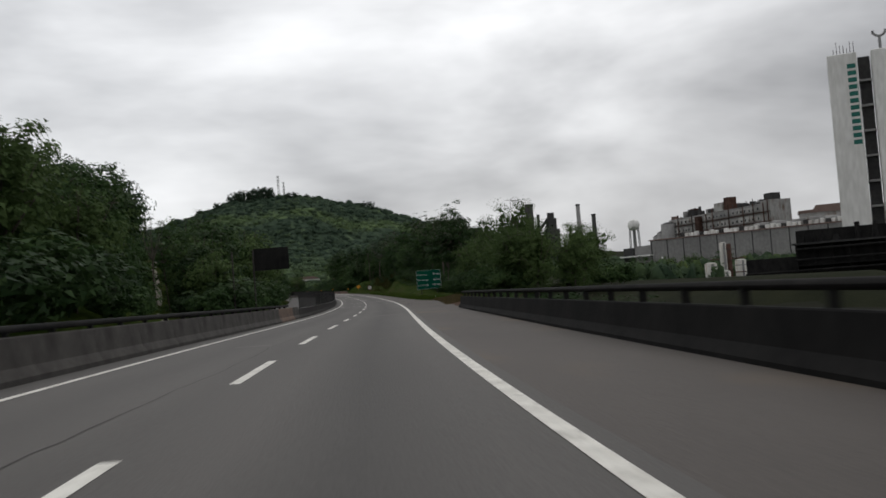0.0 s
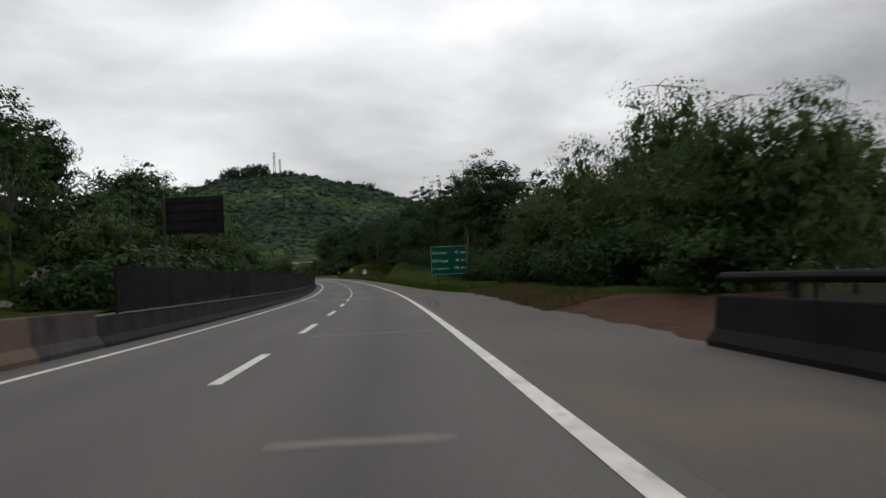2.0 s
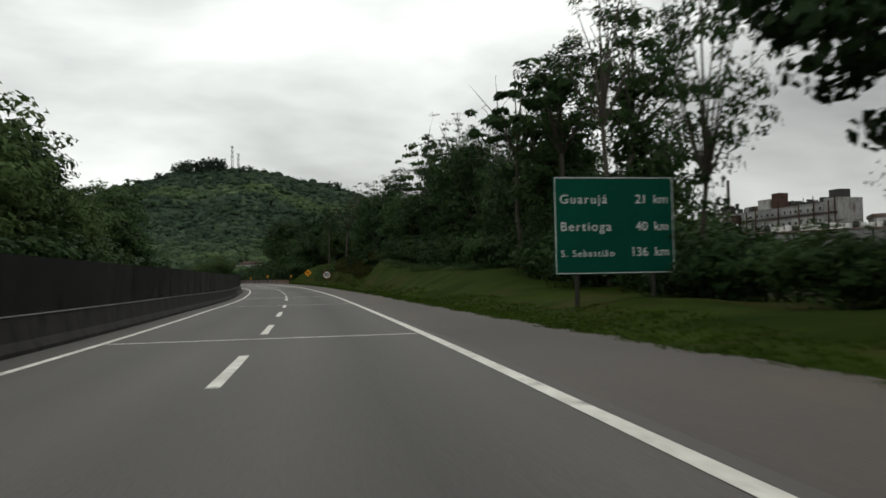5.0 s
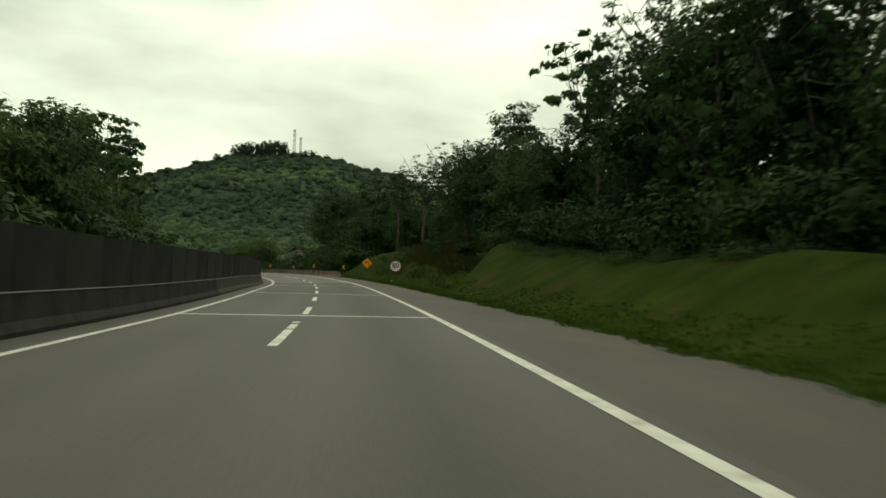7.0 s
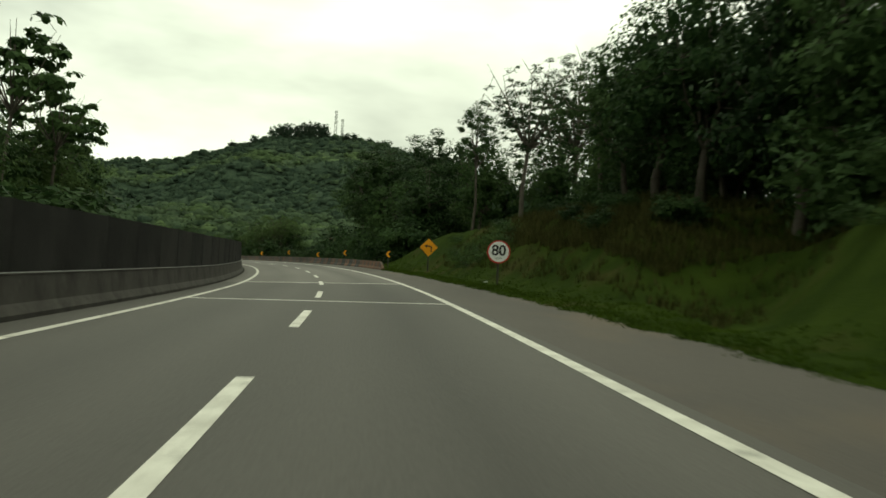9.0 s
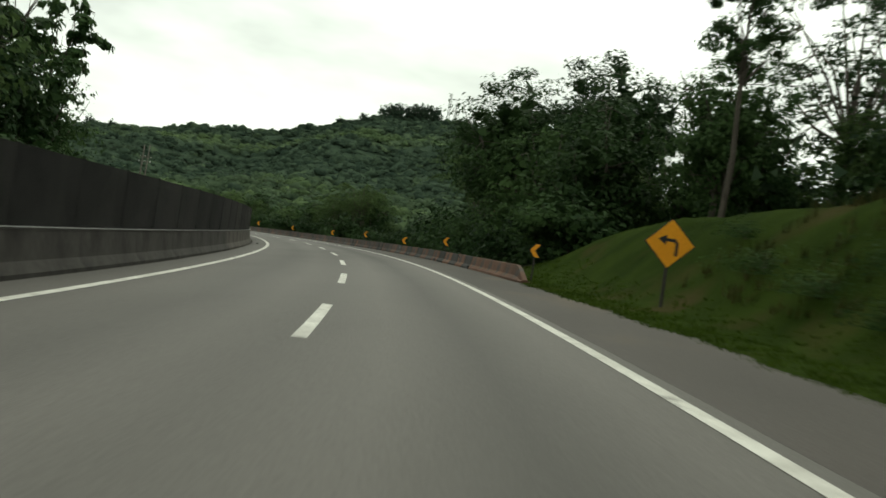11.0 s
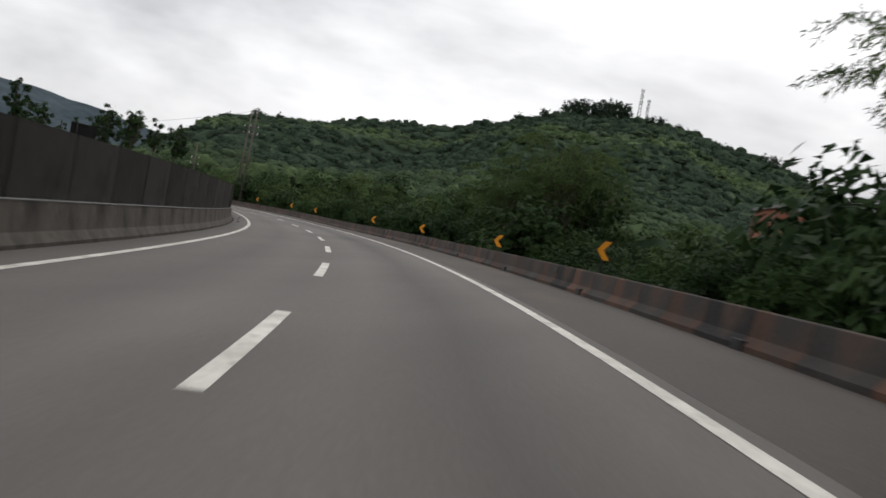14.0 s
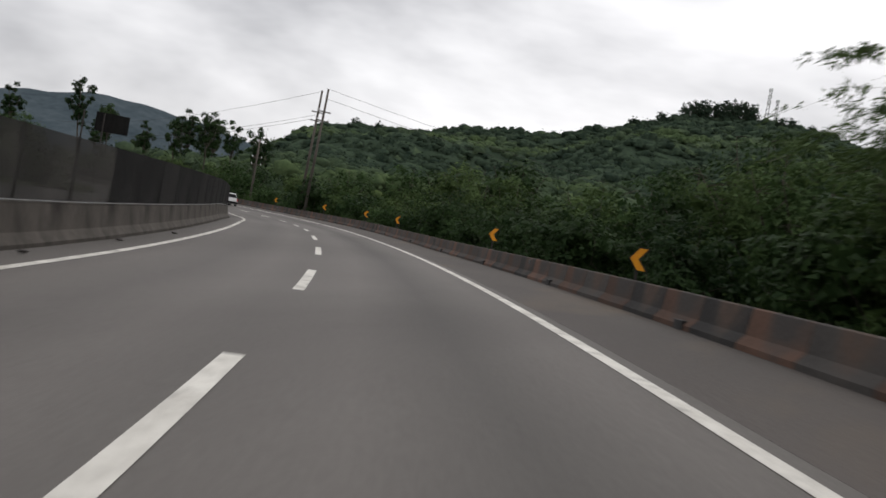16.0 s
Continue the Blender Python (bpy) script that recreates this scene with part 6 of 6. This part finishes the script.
    part("roof", prism(BM(), [(-0.8, 32.4), (60.8, 32.4), (60, 34.0), (24, 34.4), (22, 36.6), (9, 36.6), (7, 34.2), (-0.8, 34.0)], -0.4, 20), M_ROOF, hall, "flat red-brown roof")
    for z in (24.5, 28.4):
        part("ledge", box(BM(), 0, -0.7, z, 60, -0.02, z + 0.7), M_RUST, hall)


def chimney(x, y, z, r, label, mat):
    root = thing("chimney", Matrix.Translation((x, y, -3)), label, "chimney")
    part("shaft", rod(BM(), (0, 0, 0), (0, 0, z + 3), r * 1.15, r, 16), mat, root, flat=False)
    part("rim", rod(BM(), (0, 0, z + 2.6), (0, 0, z + 3.5), r * 1.12, r * 1.12, 16), M_DARKCLAD, root)


silo_towers()
factory()
chimney(124.1, 686.1, 58.0, 3.0, "broad dark grey factory stack", M_DARKCLAD)
chimney(130.5, 686.0, 50.0, 1.0, "thin dark steel stack", M_DARKCLAD)
chimney(158.6, 678.9, 55.1, 1.5, "slender pale factory chimney", M_GREYCLAD)
chimney(169.0, 676.4, 47.1, 1.5, "slender dark factory chimney", M_DARKCLAD)

root = thing("blast_tower", Matrix.Translation((139, 683, -3)), "dark stepped steel plant tower", "tower")
for k, (w, z0, z1) in enumerate(((5, 0, 42), (3.4, 42, 50), (2.2, 50, 54))):
    part("stage", box(BM(), -w, -w, z0, w, w, z1, 0.2), M_DARKCLAD, root)
part("conveyor", rod(BM(), (-2, 0, 50), (-16, 0, 34), 1.1), M_DARKCLAD, root)

root = thing("water_tower", Matrix.Translation((167.5, 573, -3)), "round grey water tank on thin legs", "water tower")
bm = BM()
bmesh.ops.create_uvsphere(bm, u_segments=20, v_segments=12, radius=3.6, matrix=Matrix.Translation((0, 0, 35)))
part("tank", bm, M_WHITECON, root, flat=False)
for i in range(6):
    a = i * math.pi / 3
    part("leg", rod(BM(), (4 * math.cos(a), 4 * math.sin(a), 0), (2.9 * math.cos(a), 2.9 * math.sin(a), 34), 0.28), M_STEEL, root)
part("riser", rod(BM(), (0, 0, 0), (0, 0, 33), 0.5), M_STEEL, root)


def tank(x, y, z0, z1, r):
    root = thing("storage_tank", Matrix.Translation((x, y, z0)), "upright white cylindrical storage tank with rust streaks", "tank", group="storage tanks")
    part("shell", rod(BM(), (0, 0, 0), (0, 0, z1 - z0), r, r, 24), M_TANK, root, flat=False)
    bm = BM()
    bmesh.ops.create_uvsphere(bm, u_segments=20, v_segments=8, radius=r * 0.99, matrix=Matrix.Translation((0, 0, z1 - z0)) @ Matrix.Diagonal((1, 1, 0.3, 1)))
    part("dome", bm, M_TANK, root, flat=False)
    part("ladder", box(BM(), -0.25, -r - 0.12, 0, 0.25, -r - 0.04, z1 - z0), M_STEEL, root)


for x, y, z1, r in ((92.7, 228.8, 2.9, 1.35), (86.1, 222.8, 7.3, 0.8), (84.3, 218.0, 0.4, 1.3), (84.2, 226.6, 2.5, 1.45), (84.0, 201.5, -0.6, 1.2)):
    tank(x, y, -6.5, z1, r)
root = thing("process_column", Matrix.Translation((87.6, 223.2, -6.5)), "rust-brown steel process column with ladder stages", "column")
part("shell", rod(BM(), (0, 0, 0), (0, 0, 13.6), 0.7, 0.7, 14), M_RUST, root, flat=False)
for k in range(5):
    part("stage", box(BM(), -1.1, -1.1, 2.2 + k * 2.5, 1.1, 1.1, 2.32 + k * 2.5), M_DARKSTEEL, root)
    part("pipe", rod(BM(), (-4.2, 1.0, 3.2 + k * 1.7), (4.5, 1.0, 3.2 + k * 1.7), 0.13, 0.13, 6), M_STEEL if k % 2 else M_RUST, root)
root = thing("factory_wall", Matrix.Translation((80.5, 224.0, -6.5)) @ pose(0, 0, 0, 0, 0, -8), "low pale stained wall round the tanks", "wall")
part("wall", box(BM(), -3, -11, 0, 16, -10.6, 3.4, 0.05), M_STAINED, root)
root = thing("lamp_pole", Matrix.Translation((81.1, 254.3, -6.5)), "thin pale leaning lamp pole", "pole")
part("shaft", rod(BM(), (0.9, 0, 0), (0, 0, 12.2), 0.24, 0.18), M_WHITECON, root, flat=False)
for i in range(16):
    plant_at("broad_far", (74 + 2.9 * i, 288 + 5 * (i % 3), -6.0), 11.4 + 2.2 * math.sin(i * 1.9), 1.0)
for i in range(13):
    plant_at("under_far", (66 + 2.4 * i, 258 + 4 * (i % 2), -6.0), 5.0 + 0.8 * math.sin(i * 2.3), 1.2)


# ---------------------------------------------------------------- the white car ahead
def car(s, l):
    root = thing("hatchback_car", stand(s, l, 0.0), "white compact estate car seen from behind on the road", "car")

    def loft(rows):
        bm = BM()
        vs = [[bm.verts.new((sx * w, y, z)) for sx, w, z in ((-1, w0, z0), (-1, w1, z1), (1, w1, z1), (1, w0, z0))] for y, w0, z0, w1, z1 in rows]
        for a, b in zip(vs, vs[1:]):
            for j in range(4):
                bm.faces.new((a[j], a[(j + 1) % 4], b[(j + 1) % 4], b[j]))
        bm.faces.new(vs[0])
        bm.faces.new(vs[-1][::-1])
        bmesh.ops.bevel(bm, geom=bm.edges[:], offset=0.05, segments=2, affect="EDGES")
        return bm
    part("body", loft([(-1.95, 0.74, 0.32, 0.74, 0.86), (-1.7, 0.82, 0.25, 0.80, 0.92), (0.6, 0.83, 0.25, 0.80, 0.92), (1.6, 0.80, 0.25, 0.74, 0.80), (1.95, 0.70, 0.35, 0.66, 0.66)]), M_CARWHITE, root, flat=False)
    part("cabin", loft([(-1.78, 0.76, 0.88, 0.60, 0.95), (-1.45, 0.76, 0.88, 0.60, 1.46), (0.1, 0.76, 0.88, 0.62, 1.48), (0.95, 0.76, 0.86, 0.66, 0.93)]), M_CARWHITE, root, flat=False)
    bm = BM()
    vs = [bm.verts.new(p) for p in ((-0.62, -1.80, 0.98), (0.62, -1.80, 0.98), (0.54, -1.53, 1.38), (-0.54, -1.53, 1.38))]
    bm.faces.new(vs)
    bmesh.ops.solidify(bm, geom=bm.faces[:], thickness=0.03)
    part("rear_window", bm, M_WINDOW, root, "dark rear window")
    for sx in (-1, 1):
        part("side_window", box(BM(), sx * 0.735 - 0.03, -1.3, 0.98, sx * 0.735 + 0.03, 0.35, 1.32, 0.02), M_WINDOW, root)
        part("tail_light", box(BM(), sx * 0.70 - 0.07, -1.98, 0.62, sx * 0.70 + 0.07, -1.88, 0.90, 0.02), M_LIGHTRED, root, "red tail light")
        for y in (-1.2, 1.25):
            bm = BM()
            bmesh.ops.create_cone(bm, cap_ends=True, segments=24, radius1=0.30, radius2=0.30, depth=0.19, matrix=Matrix.Translation((sx * 0.74, y, 0.30)) @ pose(0, 0, 0, 0, 90))
            wheel = part("wheel", bm, M_TYRE, root)
            bm = BM()
            bmesh.ops.create_cone(bm, cap_ends=True, segments=20, radius1=0.18, radius2=0.18, depth=0.2, matrix=Matrix.Translation((sx * 0.745, y, 0.30)) @ pose(0, 0, 0, 0, 90))
            part("rim", bm, M_STEEL, wheel)
    part("bumper", box(BM(), -0.76, -2.03, 0.32, 0.76, -1.86, 0.55, 0.04), M_BLACK, root, "dark rear bumper")
    part("plate", box(BM(), -0.2, -2.05, 0.60, 0.2, -1.94, 0.71, 0.005), M_WHITE, root)


car(466.0, 1.9)


# ---------------------------------------------------------------- small brick house behind the shrubs
root = thing("brick_house", Matrix.Translation((-7.2, 422, 5.2)) @ pose(0, 0, 0, 0, 0, 14), "unplastered red brick house with a pale sheet roof", "house")
part("wall", box(BM(), -5, -4, -8.5, 5, 4, 8.2, 0.05), M_BRICK, root)
for z in (3.0, 6.0):
    part("concrete_band", box(BM(), -5.06, -4.06, z, 5.06, 4.06, z + 0.35), M_CONCRETE, root)
part("roof", prism(BM(), [(-5.3, 8.2), (5.3, 8.2), (5.3, 8.4), (-5.3, 8.5)], -4.3, 4.3), M_GREYCLAD, root)
for x in (-3.0, 0.4, 3.0):
    part("window", box(BM(), x - 0.6, -4.07, 3.9, x + 0.6, -3.98, 5.2), M_WINDOW, root)
    part("window", box(BM(), x - 0.6, -4.07, 0.9, x + 0.6, -3.98, 2.3), M_WINDOW, root)


# ---------------------------------------------------------------- two small houses on the far valley side
def valley_house(x, y, z, w, h, turn, wall, label):
    house = thing("house", Matrix.Translation((x, y, z)) @ pose(0, 0, 0, 0, 0, turn), label, "house")
    part("wall", box(BM(), -w, -3, -6, w, 3, h, 0.05), wall, house)
    part("roof", prism(BM(), [(-w - 0.5, h), (w + 0.5, h), (w * 0.5, h + 1.7), (-w * 0.5, h + 1.7)], -3.5, 3.5), M_ROOF, house, "brown sheet roof")
    for k in (-0.6, 0.0, 0.6):
        part("window", box(BM(), k * w - 0.6, -3.06, h - 2.2, k * w + 0.6, -2.98, h - 0.9), M_WINDOW, house)


valley_house(-34.0, 598.0, 9.8, 7.5, 4.4, 6, M_WHITECON, "low white house with a brown roof among the trees")
valley_house(-1.6, 575.0, 21.0, 6.0, 3.4, -5, M_FADED, "small brown-roofed house on the wooded slope")
